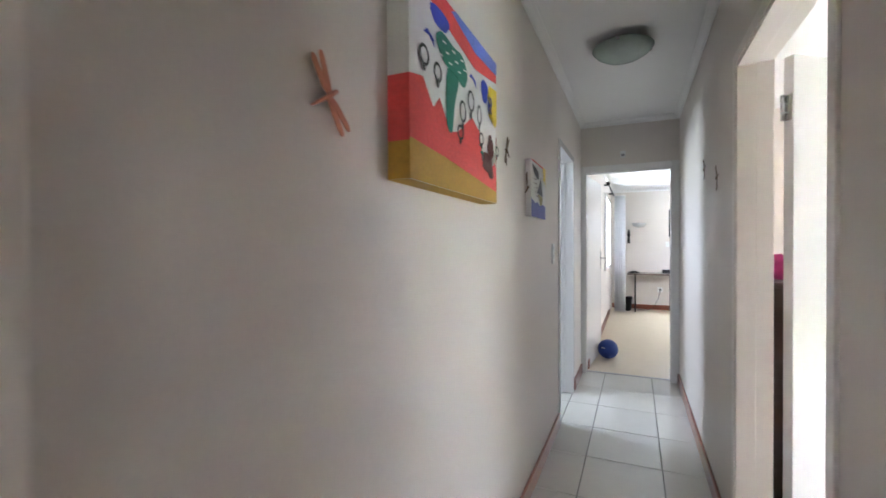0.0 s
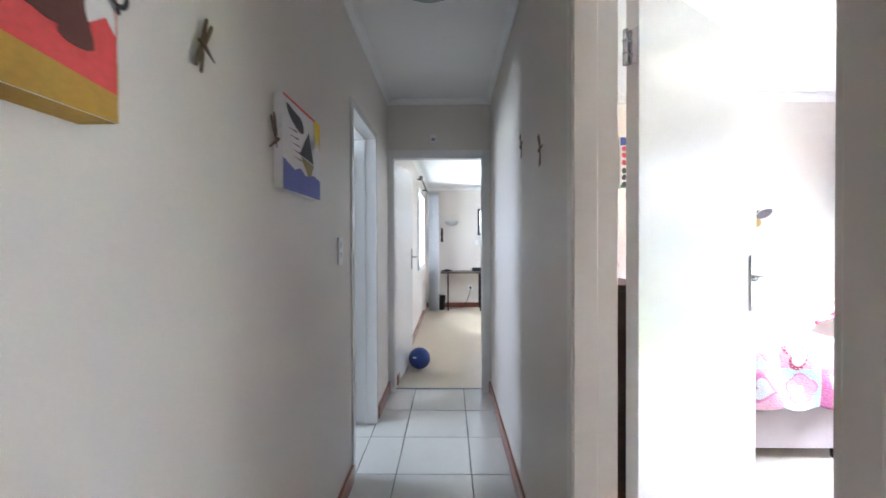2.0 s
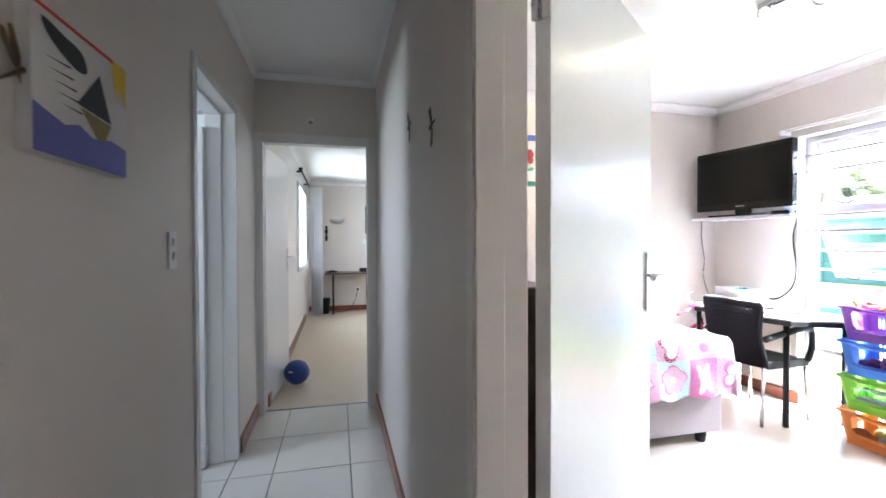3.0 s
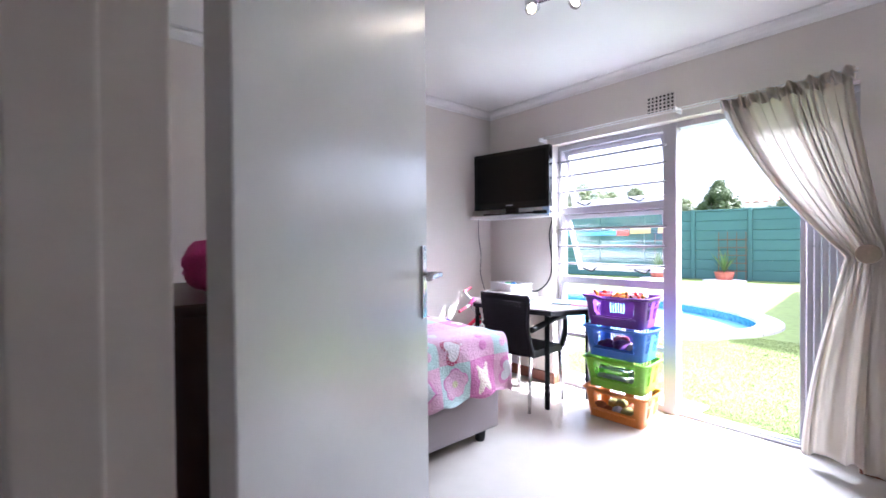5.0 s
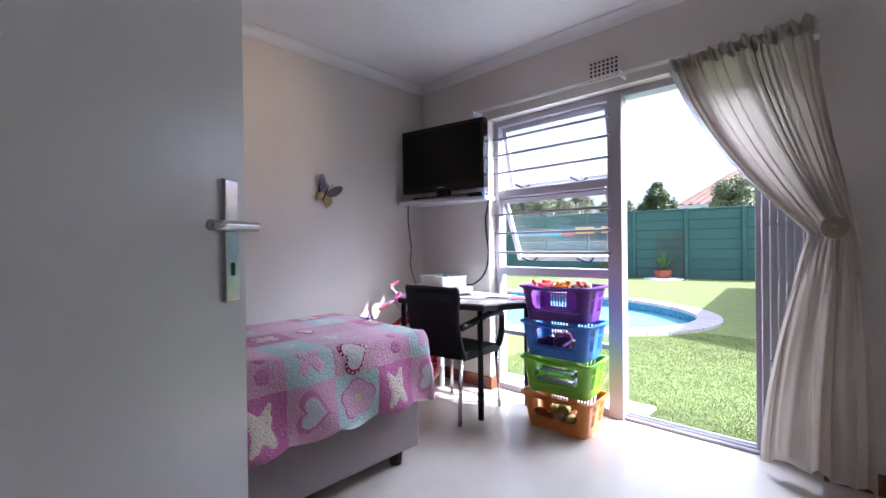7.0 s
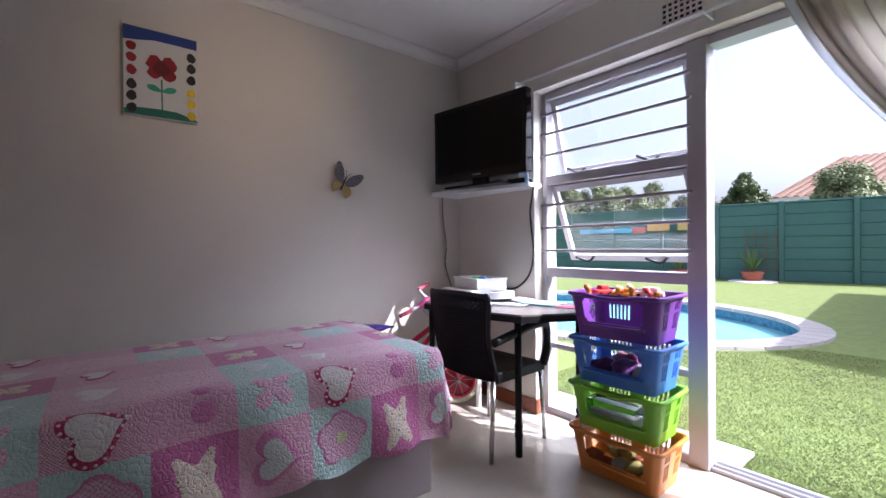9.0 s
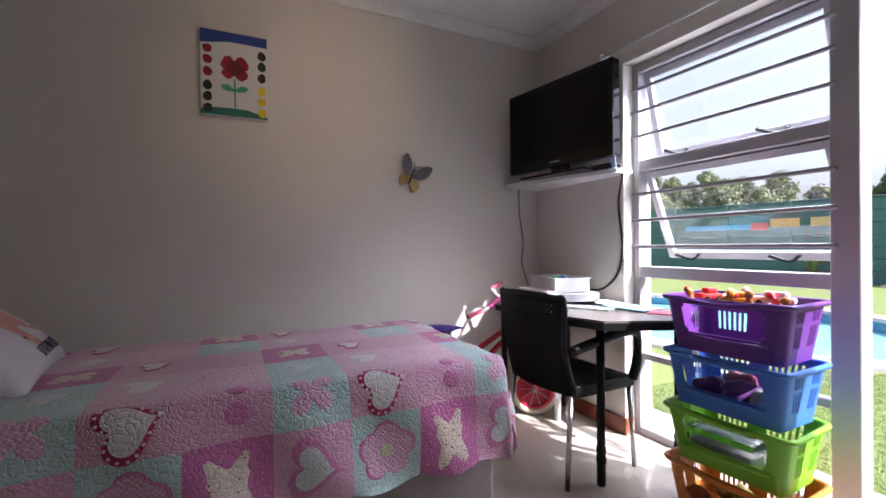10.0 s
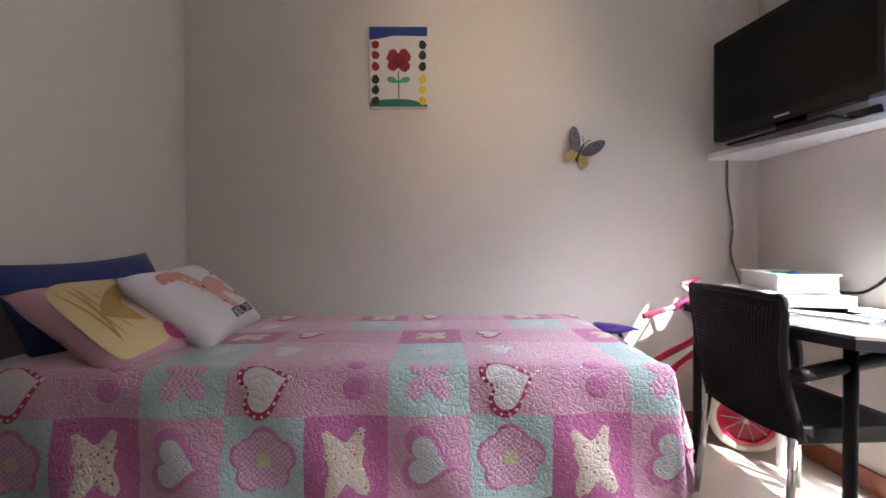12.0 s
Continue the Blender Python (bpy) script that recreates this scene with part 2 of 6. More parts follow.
# ---- door frames and doors ----
def door_frame(name, axis, wall0, wall1, a0, a1, top, label, w=0.045, paint_=None, step=0.0):
    """A pressed frame round an opening. axis: 'x' for a wall that stands across x, 'y' across y. Frame faces stand 12 mm proud."""
    fr = thing(name, Matrix(), label, "door frame")
    fr["kind"] = "structure"
    p, t = 0.012, 0.03

    def put(n, u0, u1, v0, v1, z0, z1):
        bm = bmesh.new()
        if axis == "x":
            box(bm, u0, u1, v0, v1, z0, z1, 0.004, 2)
        else:
            box(bm, v0, v1, u0, u1, z0, z1, 0.004, 2)
        part(n, bm, paint_ or FRAMEP, fr, smooth=False)

    lo, hi = wall0 - p, wall1 + p
    mid = lo + (hi - lo) * 0.55
    for n, e0, e1, s0, s1 in (("jamb", a0 - w, a0 + 0.002, a0, a0 + 0.014), ("jamb", a1 - 0.002, a1 + w, a1 - 0.014, a1)):
        in_ = step if e0 < a0 else 0.0
        put(n, lo + in_, hi, e0, e1, 0, top + w)
        put("stop", lo + in_ + 0.004, mid, s0, s1, 0, top)
    put("head", lo, hi, a0 + 0.002, a1 - 0.002, top - 0.002, top + w)
    put("stop", lo + 0.004, mid, a0 + 0.014, a1 - 0.014, top - 0.014, top - 0.002)
    return fr


door_frame("door_frame_bedroom", "x", XE, RW + 0.012, 1.92, 2.70, 2.015, "cream enamelled steel door frame of the bedroom", step=0.042)
door_frame("door_frame_end", "y", YE, 5.30, 0.262, 1.038, 2.02, "white enamelled steel door frame at the corridor's end", 0.06, GLOSSW)
door_frame("door_frame_bathroom", "x", 0.08, XW, 3.82, 4.515, 2.015, "white enamelled steel door frame of the bathroom", 0.045, GLOSSW)
door_frame("door_frame_side", "x", 0.08, XW, 0.06, 0.80, 2.02, "cream enamelled steel door frame in the dark passage")


def lever(parent, x, y, z, side, flip=1):
    """Back plate, lever and key hole on a leaf in the xz plane; side is -1 or 1 along y."""
    pl = part("back_plate", box(bmesh.new(), x - 0.02, x + 0.02, min(y, y + side * 0.008), max(y, y + side * 0.008), z - 0.13, z + 0.085, 0.003, 2), CHROME, parent, "chrome back plate")
    part("lever", bar(spline([(x, y + side * 0.006, z), (x, y + side * 0.05, z), (x - flip * 0.02, y + side * 0.055, z), (x - flip * 0.12, y + side * 0.052, z - 0.002)], 4), 0.0085, 10), CHROME, pl, smooth=True)
    part("key_hole", box(bmesh.new(), x - 0.004, x + 0.004, min(y + side * 0.009, y + side * 0.0085), max(y + side * 0.0095, y + side * 0.011), z - 0.085, z - 0.062), BLACKP, pl)


def door(name, m, width, height, label):
    """A flush leaf: hinge edge at x = 0, its near face at y = 0, thickness to +y."""
    d = thing(name, m, label, "door")
    leaf = part("leaf", box(bmesh.new(), 0, width, 0, 0.04, 0.012, height, 0.002), GLOSSW, d)
    lever(leaf, width - 0.052, 0.0, 1.14, -1)
    lever(leaf, width - 0.052, 0.04, 1.14, 1)
    for z in (0.22, 1.83):
        h = part("hinge", lathe([(0.008, z - 0.05), (0.008, z + 0.05)], 10, Matrix.Translation((-0.012, 0.034, 0))), CHROME, d, "steel butt hinge", True)
        for k in (-0.018, 0.018):
            part("knuckle_ring", lathe([(0.0095, z + k - 0.002), (0.0095, z + k + 0.002)], 10, Matrix.Translation((-0.012, 0.034, 0))), STEEL, h)
        part("hinge_leaf", boxes((-0.0025, -0.0005, 0.004, 0.034, z - 0.05, z + 0.05)), CHROME, h)
    return d


tagged(door("door_bedroom", pose(1.282, 2.712, 0, 0, 0, 36.2), 0.842, 2.03, "white gloss flush door standing open into the bedroom"), kind="structure")
tagged(door("door_end", pose(0.272, 5.318, 0, 0, 0, 84), 0.765, 2.01, "white gloss flush door standing open by the blue ball"), kind="structure")
tagged(door("door_side", pose(0.132, 0.062, 0.0, 0, 0, 90), 0.735, 2.0, "closed white door in the dark passage"), kind="structure")


# ---- garden window and door ----
GX0, GX1 = 4.355, 4.425
WY0, WY1 = 3.49, 4.385        # window between mullion and wall
win = thing("window_1", Matrix(), "white aluminium window with two open top-hung casements and burglar bars", "window")
win["kind"] = "structure"


def put(parent, name, dims, material, bevel=0.003, label=""):
    return part(name, box(bmesh.new(), *dims, bevel), material, parent, label)


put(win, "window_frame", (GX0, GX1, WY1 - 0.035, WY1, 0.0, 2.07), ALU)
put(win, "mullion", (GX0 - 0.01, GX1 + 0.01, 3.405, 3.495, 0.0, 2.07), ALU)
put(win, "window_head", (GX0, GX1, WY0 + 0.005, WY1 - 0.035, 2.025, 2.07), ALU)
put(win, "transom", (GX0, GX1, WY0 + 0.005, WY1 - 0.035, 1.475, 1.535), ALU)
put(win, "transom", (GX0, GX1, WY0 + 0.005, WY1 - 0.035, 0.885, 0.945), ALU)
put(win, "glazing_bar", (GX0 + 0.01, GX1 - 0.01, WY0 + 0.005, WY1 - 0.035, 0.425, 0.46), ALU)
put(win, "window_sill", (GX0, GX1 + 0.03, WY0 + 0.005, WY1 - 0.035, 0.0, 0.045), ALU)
for z0, z1 in ((0.045, 0.425), (0.46, 0.885)):
    g = part("pane", boxes((4.388, 4.392, WY0 + 0.006, WY1 - 0.036, z0, z1)), GLASS, win)
    g.visible_shadow = False
for zt, hh, ang in ((2.022, 0.485, 14), (1.472, 0.525, 24)):
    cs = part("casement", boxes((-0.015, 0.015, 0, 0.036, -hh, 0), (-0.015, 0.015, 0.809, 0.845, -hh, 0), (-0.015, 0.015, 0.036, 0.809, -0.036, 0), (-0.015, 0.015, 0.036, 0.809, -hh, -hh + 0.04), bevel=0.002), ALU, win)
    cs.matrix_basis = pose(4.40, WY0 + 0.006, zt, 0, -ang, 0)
    g = part("pane", boxes((-0.002, 0.002, 0.03, 0.815, -hh + 0.03, -0.03)), GLASS, cs)
    g.visible_shadow = False
    for y in (0.2, 0.66):
        part("stay", bar(spline([(-0.015, y, -hh + 0.03), (-0.05, y + 0.03, -hh + 0.012), (-0.07, y + 0.1, -hh + 0.05)], 4), 0.008, 8), BLACKP, cs, "black peg stay", True)
# white bars; the dark grey stands for their shade against the bright sky
BARS = mat("white bar paint darkened as if backlit", (0.26, 0.25, 0.26), 0.45, grain=60, vary=0.1, bump=0.01)
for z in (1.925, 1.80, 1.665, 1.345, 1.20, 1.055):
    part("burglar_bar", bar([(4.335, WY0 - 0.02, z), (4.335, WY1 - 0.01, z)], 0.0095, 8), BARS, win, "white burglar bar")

gd = thing("door_garden", Matrix(), "white aluminium sliding door slid open to the garden", "sliding door")
gd["kind"] = "structure"
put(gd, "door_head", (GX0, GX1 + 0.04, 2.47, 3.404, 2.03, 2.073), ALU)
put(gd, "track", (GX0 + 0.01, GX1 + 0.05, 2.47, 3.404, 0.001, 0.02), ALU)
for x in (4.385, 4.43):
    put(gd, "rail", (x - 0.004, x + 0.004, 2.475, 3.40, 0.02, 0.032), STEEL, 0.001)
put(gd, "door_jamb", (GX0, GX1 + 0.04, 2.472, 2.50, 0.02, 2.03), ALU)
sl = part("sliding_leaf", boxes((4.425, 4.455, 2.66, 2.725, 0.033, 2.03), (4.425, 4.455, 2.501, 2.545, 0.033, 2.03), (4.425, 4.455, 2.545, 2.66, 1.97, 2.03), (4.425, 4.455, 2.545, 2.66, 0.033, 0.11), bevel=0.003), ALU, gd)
gl = part("pane", boxes((4.437, 4.441, 2.543, 2.662, 0.105, 1.975)), GLASS, sl)
gl.visible_shadow = False

gate = thing("security_gate", Matrix.Translation((4.385, 2.62, 0.0)), "white folding trellis security gate pushed together", "security gate")
for k in range(6):
    y = -0.10 + 0.033 * k
    part("gate_bar", boxes((-0.011, 0.011, y - 0.0145, y + 0.0145, 0.034, 2.0), bevel=0.003), ALU, gate)
for z in (0.5, 1.2, 1.85):
    for k in range(5):
        y = -0.083 + 0.033 * k
        part("gate_link", boxes((-0.015, -0.0115, y - 0.014, y + 0.014, z - 0.006, z + 0.006)), STEEL, gate)
part("gate_stile", boxes((-0.02, 0.02, 0.085, 0.11, 0.034, 2.01), bevel=0.003), ALU, gate)

# air brick
vent = thing("air_vent", Matrix.Translation((RE, 3.482, 2.20)), "white air brick with square holes above the window", "air vent")
# black sheet gives the holes their inner darkness
part("backing", boxes((-0.004, -0.001, -0.093, 0.093, -0.064, 0.064)), BLACKP, vent, "black sheet in place of the shaded hollow")
bmv = bmesh.new()
for k in range(8):
    y = -0.093 + 0.186 * k / 7
    box(bmv, -0.012, -0.0045, y - 0.0045, y + 0.0045, -0.064, 0.064)
part("upright_web", bmv, WALL, vent)
for k in range(6):
    z = -0.064 + 0.128 * k / 5
    part("web", boxes((-0.0115, -0.0042, -0.1, 0.1, z - 0.0042, z + 0.0042)), WALL, vent)

# ---- curtain ----
rod = thing("curtain_rod", Matrix.Translation((4.2, 3.45, 2.11)), "white double curtain rail on brackets", "curtain rail")
for x, z in ((-0.02, -0.008), (0.02, 0.02)):
    part("rail", bar([(x, -0.98, z - 0.01), (x, 1.02, z + 0.01)], 0.0042, 8), WHITEP, rod, smooth=True)
for y in (-0.95, -0.1, 1.0):
    part("bracket", boxes((-0.03, 0.08, y - 0.005, y + 0.005, -0.012, 0.024), bevel=0.002), WHITEP, rod)

CLOTH = mat("cream curtain cloth", (0.76, 0.68, 0.59), 0.85, grain=220, vary=0.06, bump=0.05, coarse=6, sheen=0.3)
cn = CLOTH.node_tree
lucid, both = cn.nodes.new("ShaderNodeBsdfTranslucent"), cn.nodes.new("ShaderNodeMixShader")
lucid.inputs["Color"].default_value = (0.78, 0.70, 0.60, 1)
both.inputs[0].default_value = 0.22
cn.links.new(cn.nodes["Principled BSDF"].outputs[0], both.inputs[1])
cn.links.new(lucid.outputs[0], both.inputs[2])
cn.links.new(both.outputs[0], cn.nodes["Material Output"].inputs["Surface"])
cur = thing("curtain", Matrix(), "cream cotton curtain tied back beside the garden door", "curtain")


def curtain_at(u, v):
    """u across from the door side to the wall side, v down from the heading."""
    top0, top1 = 3.06, 2.50
    z = 2.09 - 2.05 * v
    tie = 0.46
    if v < tie:
        s = v / tie
        e = s ** 1.25
        y = (top0 + (top1 - top0) * u) * (1 - e) + (2.50 - 0.15 * u) * e
        droop = 0.05 * math.sin(math.pi * s) * (1 - u)
        z -= droop
        amp = 0.016 * (1 - 0.5 * s)
    else:
        s = (v - tie) / (1 - tie)
        e = 1 - (1 - s) ** 1.6
        y = (2.50 - 0.15 * u) * (1 - e) + (2.70 - 0.40 * u) * e
        amp = 0.010 + 0.024 * s
    loose = min(1.0, max(0.0, (v - tie) / 0.22))
    loose = loose * loose * (3 - 2 * loose)
    uw = u + 0.05 * math.sin(7.3 * u + 0.8) + 0.022 * math.sin(19 * u + 2.0 * v)
    ph = uw * 2 * math.pi * 12 + 0.9 * math.sin(5 * u + 2.4 * v)
    wide = uw * 2 * math.pi * 4.4 + 0.7 * math.sin(4 * u + 1.5 * v)
    amp *= 0.75 + 0.4 * math.sin(13 * u + 1.0)
    fold = (1 - loose) * (math.sin(ph) + 0.3 * math.sin(2.3 * ph + 4 * v)) + loose * (math.sin(wide) + 0.25 * math.sin(2.7 * wide + 3 * v))
    x = 4.165 + amp * fold + 0.012 * noise.noise((u * 5, v * 4, 2.0)) - 0.03 * math.exp(-((v - tie) / 0.06) ** 2)
    y += 0.010 * ((1 - loose) * math.cos(ph) + loose * math.cos(wide))
    z += (0.03 * v * math.sin(4.5 * u + 0.5) + 0.035 * u * s) * (1 if v > tie else 0)
    return (x, y, z)


part("drape", sheet(curtain_at, 240, 60, 0.003), CLOTH, cur, smooth=True)
LINING = mat("pale curtain lining", (0.70, 0.70, 0.72), 0.85, grain=220, vary=0.05, bump=0.04)


def lining_at(u, v):
    x, y, z = curtain_at(0.13 * u, 0.455 * v)
    return (4.20 + 0.008 * math.sin(9 * u + 5 * v), y + 0.045 * (1 - u) * (1 - v), z)


part("lining", sheet(lining_at, 16, 40, 0.002), LINING, cur, "pale lining at the leading edge", True)
part("heading", sheet(lambda u, v: (4.155 + 0.03 * math.sin(u * 2 * math.pi * 13 + 3 * v) + 0.006 * math.sin(90 * u), 3.08 - 0.60 * u, 2.05 + 0.07 * v - 0.035 * (1 - u) + 0.012 * math.sin(47 * u)), 120, 5, 0.003), CLOTH, cur, "gathered heading", True)
tb = thing("curtain_tieback", Matrix.Translation((4.10, 2.42, 1.165)), "wooden curtain holdback with a turned disc", "curtain holdback")
part("disc", lathe([(0.0, 0.0), (0.045, 0.0), (0.049, 0.006), (0.044, 0.014), (0.034, 0.009), (0.027, 0.017), (0.016, 0.011), (0.011, 0.019), (0.0, 0.02)], 28, pose(-0.02, 0, 0, 0, -90, 0)), mat("pale turned wood", (0.36, 0.28, 0.20), 0.45, grain=60, vary=0.15, bump=0.02), tb, smooth=True)
part("stem", bar([(-0.02, 0, 0), (0.18, 0, 0)], 0.012, 10), STEEL, tb)


# ---- bedroom: bed ----
DIVAN = mat("lilac grey divan fabric", (0.30, 0.25, 0.25), 0.9, grain=260, vary=0.1, bump=0.06, coarse=4, sheen=0.2)
SHEETW = mat("white mattress cloth", (0.62, 0.58, 0.58), 0.9, grain=150, vary=0.05, bump=0.05)
bed = thing("bed", Matrix(), "single divan bed with a lilac grey base on black feet", "bed")
part("base", box(bmesh.new(), 1.24, 3.155, 4.005, 5.04, 0.075, 0.36, 0.015, 2), DIVAN, bed)
part("mattress", box(bmesh.new(), 1.24, 3.14, 4.02, 5.04, 0.362, 0.645, 0.04, 3), SHEETW, bed, "white mattress")
for x, y in ((3.04, 4.06), (3.04, 4.96), (1.36, 4.06), (1.36, 4.96)):
    part("foot", lathe([(0.026, 0.0), (0.03, 0.01), (0.036, 0.076)], 14, Matrix.Translation((x, y, 0))), BLACKP, bed, "black tapered foot", True)


def quilt_mat(name, color, second=None, pattern="", scale=60.0):
    m = mat(name, color, 0.9, grain=55, vary=0.12, bump=0.0, coarse=7, sheen=0.25)
    nt = m.node_tree
    b = nt.nodes["Principled BSDF"]
    co = nt.nodes.new("ShaderNodeTexCoord")
    vo = nt.nodes.new("ShaderNodeTexVoronoi")
    vo.feature = "DISTANCE_TO_EDGE"
    vo.inputs["Scale"].default_value = 56.0
    nz = nt.nodes.new("ShaderNodeTexNoise")
    nz.inputs["Scale"].default_value = 30.0
    ad = nt.nodes.new("ShaderNodeVectorMath")
    ad.operation = "MULTIPLY_ADD"
    ad.inputs[1].default_value = (0.035, 0.035, 0.035)
    nt.links.new(co.outputs["Object"], nz.inputs["Vector"])
    nt.links.new(nz.outputs["Color"], ad.inputs[0])
    nt.links.new(co.outputs["Object"], ad.inputs[2])
    nt.links.new(ad.outputs[0], vo.inputs["Vector"])
    cl = nt.nodes.new("ShaderNodeMapRange")
    cl.inputs["From Max"].default_value = 0.18
    nt.links.new(vo.outputs["Distance"], cl.inputs["Value"])
    bp = nt.nodes.new("ShaderNodeBump")
    bp.inputs["Strength"].default_value, bp.inputs["Distance"].default_value = 0.5, 0.004
    nt.links.new(cl.outputs[0], bp.inputs["Height"])
    nt.links.new(bp.outputs[0], b.inputs["Normal"])
    if second:
        src = b.inputs["Base Color"].links[0].from_socket
        mx = nt.nodes.new("ShaderNodeMix")
        mx.data_type = "RGBA"
        nt.links.new(src, mx.inputs["A"])
        mx.inputs["B"].default_value = (*second, 1)
        if pattern == "check":
            ck = nt.nodes.new("ShaderNodeTexChecker")
            ck.inputs["Scale"].default_value = scale
            nt.links.new(co.outputs["Object"], ck.inputs["Vector"])
            nt.links.new(ck.outputs["Fac"], mx.inputs["Factor"])
        else:
            dv = nt.nodes.new("ShaderNodeTexVoronoi")
            dv.inputs["Scale"].default_value = scale
            nt.links.new(co.outputs["Object"], dv.inputs["Vector"])
            lt = nt.nodes.new("ShaderNodeMath")
            lt.operation = "LESS_THAN"
            lt.inputs[1].default_value = 0.22
            nt.links.new(dv.outputs["Distance"], lt.inputs[0])
            nt.links.new(lt.outputs[0], mx.inputs["Factor"])
        nt.links.new(mx.outputs["Result"], b.inputs["Base Color"])
    return m


QMINT = quilt_mat("mint patch", (0.432, 0.561, 0.524), (0.532, 0.627, 0.589), "dots", 80)
QMAG = quilt_mat("magenta patch", (0.506, 0.138, 0.304), (0.608, 0.266, 0.408), "dots", 70)
QPINK = quilt_mat("pink patch", (0.626, 0.331, 0.442), (0.703, 0.475, 0.551), "dots", 90)
QGING = quilt_mat("gingham patch", (0.50, 0.17, 0.28), (0.74, 0.54, 0.60), "check", 260)
QPALE = quilt_mat("pale pink patch", (0.690, 0.442, 0.515), (0.570, 0.142, 0.285), "dots", 45)
QROSE = quilt_mat("rose patch", (0.644, 0.386, 0.478), (0.684, 0.475, 0.551), "check", 240)
MRED = quilt_mat("red applique", (0.42, 0.02, 0.09))
MCREAM = quilt_mat("cream applique", (0.68, 0.58, 0.47), (0.35, 0.1, 0.1), "dots", 60)
MLACE = quilt_mat("grey lace applique", (0.52, 0.54, 0.54), (0.68, 0.7, 0.68), "check", 170)
MPINK = quilt_mat("deep pink applique", (0.58, 0.19, 0.38))
MROSE = quilt_mat("rose applique", (0.62, 0.28, 0.43), (0.72, 0.5, 0.6), "check", 130)
MYEL = quilt_mat("yellow applique", (0.62, 0.60, 0.35))
MWHITE = quilt_mat("white applique", (0.72, 0.66, 0.64))

QA, QF, QTOP, QB = 3.15, 3.985, 0.678, 0.985   # foot end, front edge, height, depth of the top


def quilt_at(a, b, lift=0.0):
    da, db = max(0.0, a - QA), max(0.0, -b)
    rho = math.hypot(da, db)
    hem = 0.37 + 0.02 * abs(math.sin(math.pi * (a - 1.335) / 0.2135)) if da < 1e-6 else 0.38 + 0.02 * abs(math.sin(math.pi * (b + da) / 0.2))
    rho = min(rho, hem)
    drop = math.sqrt(rho * rho + 0.045 ** 2) - 0.045
    out = 0.045 * (1 - math.exp(-rho / 0.06)) + 0.05 * rho + lift * min(1.0, rho / 0.06)
    if rho > 1e-6:
        out += min(1, rho / 0.25) * 0.014 * math.sin(19 * a + 11 * b)
    x, y = min(a, QA), QF + max(b, 0.0)
    if rho > 1e-9:
        h = math.hypot(da, db)
        x += out * da / h
        y -= out * db / h
    z = QTOP - drop + lift * max(0.0, 1 - rho / 0.06)
    z += 0.007 * noise.noise((a * 3.1, b * 3.1, 1.7)) * (1 - min(1, rho / 0.1))
    if b > QB - 0.18:
        z -= 0.10 * ((b - QB + 0.18) / 0.18) ** 2
    if a < 1.5:
        z -= 0.02 * ((1.5 - a) / 0.3) ** 2
    return (x, y, z)


def outline_heart(t):
    x, y = 16 * math.sin(t) ** 3, 13 * math.cos(t) - 5 * math.cos(2 * t) - 2 * math.cos(3 * t) - math.cos(4 * t)
    return x / 17, y / 17 + 0.1


def outline_flower(t):
    r = 0.78 + 0.24 * abs(math.cos(2.5 * t)) ** 0.7
    return r * math.sin(t), r * math.cos(t)


def outline_butterfly(t):
    r = 0.30 + 0.75 * abs(math.sin(2 * t)) ** 0.8
    return r * math.sin(t) * 0.95, r * math.cos(t)


def outline_bear(t):
    q = abs((t + math.pi) % (2 * math.pi) - math.pi)
    r = 0.46 + 0.52 * math.exp(-((q - 0.62) / 0.27) ** 2) + 0.16 * math.exp(-((q - 1.2) / 0.25) ** 2) + 0.56 * math.exp(-((q - 2.55) / 0.36) ** 2)
    return r * math.sin(t) * 0.95, r * math.cos(t) * 1.1


def outline_round(t):
    return math.sin(t), math.cos(t)


def motif(name, parent, ca, cb, fn, sa, sb, material, lift, tilt=0.0, inner=0.0):
    bm = bmesh.new()
    n, k = 36, 4
    lift *= 0.5
    edge = 0.9 if name in ("bead", "heart_fill", "flower_fill", "flower_heart") else 0.3
    rings = []
    for j in range(k + 1):
        f = inner + (1 - inner) * j / k
        ring = []
        for i in range(n):
            x, y = fn(2 * math.pi * i / n)
            x, y = x * math.cos(tilt) - y * math.sin(tilt), x * math.sin(tilt) + y * math.cos(tilt)
            ring.append(bm.verts.new(quilt_at(ca + x * sa * f, cb + y * sb * f, lift * (1 if j < k else edge))))
        rings.append(ring)
    for q0, q1 in zip(rings, rings[1:]):
        for i in range(n):
            bm.faces.new((q0[i], q0[(i + 1) % n], q1[(i + 1) % n], q1[i]))
    if inner == 0.0:
        bmesh.ops.remove_doubles(bm, verts=rings[0], dist=0.01)
    return part(name, bm, material, parent, smooth=True)


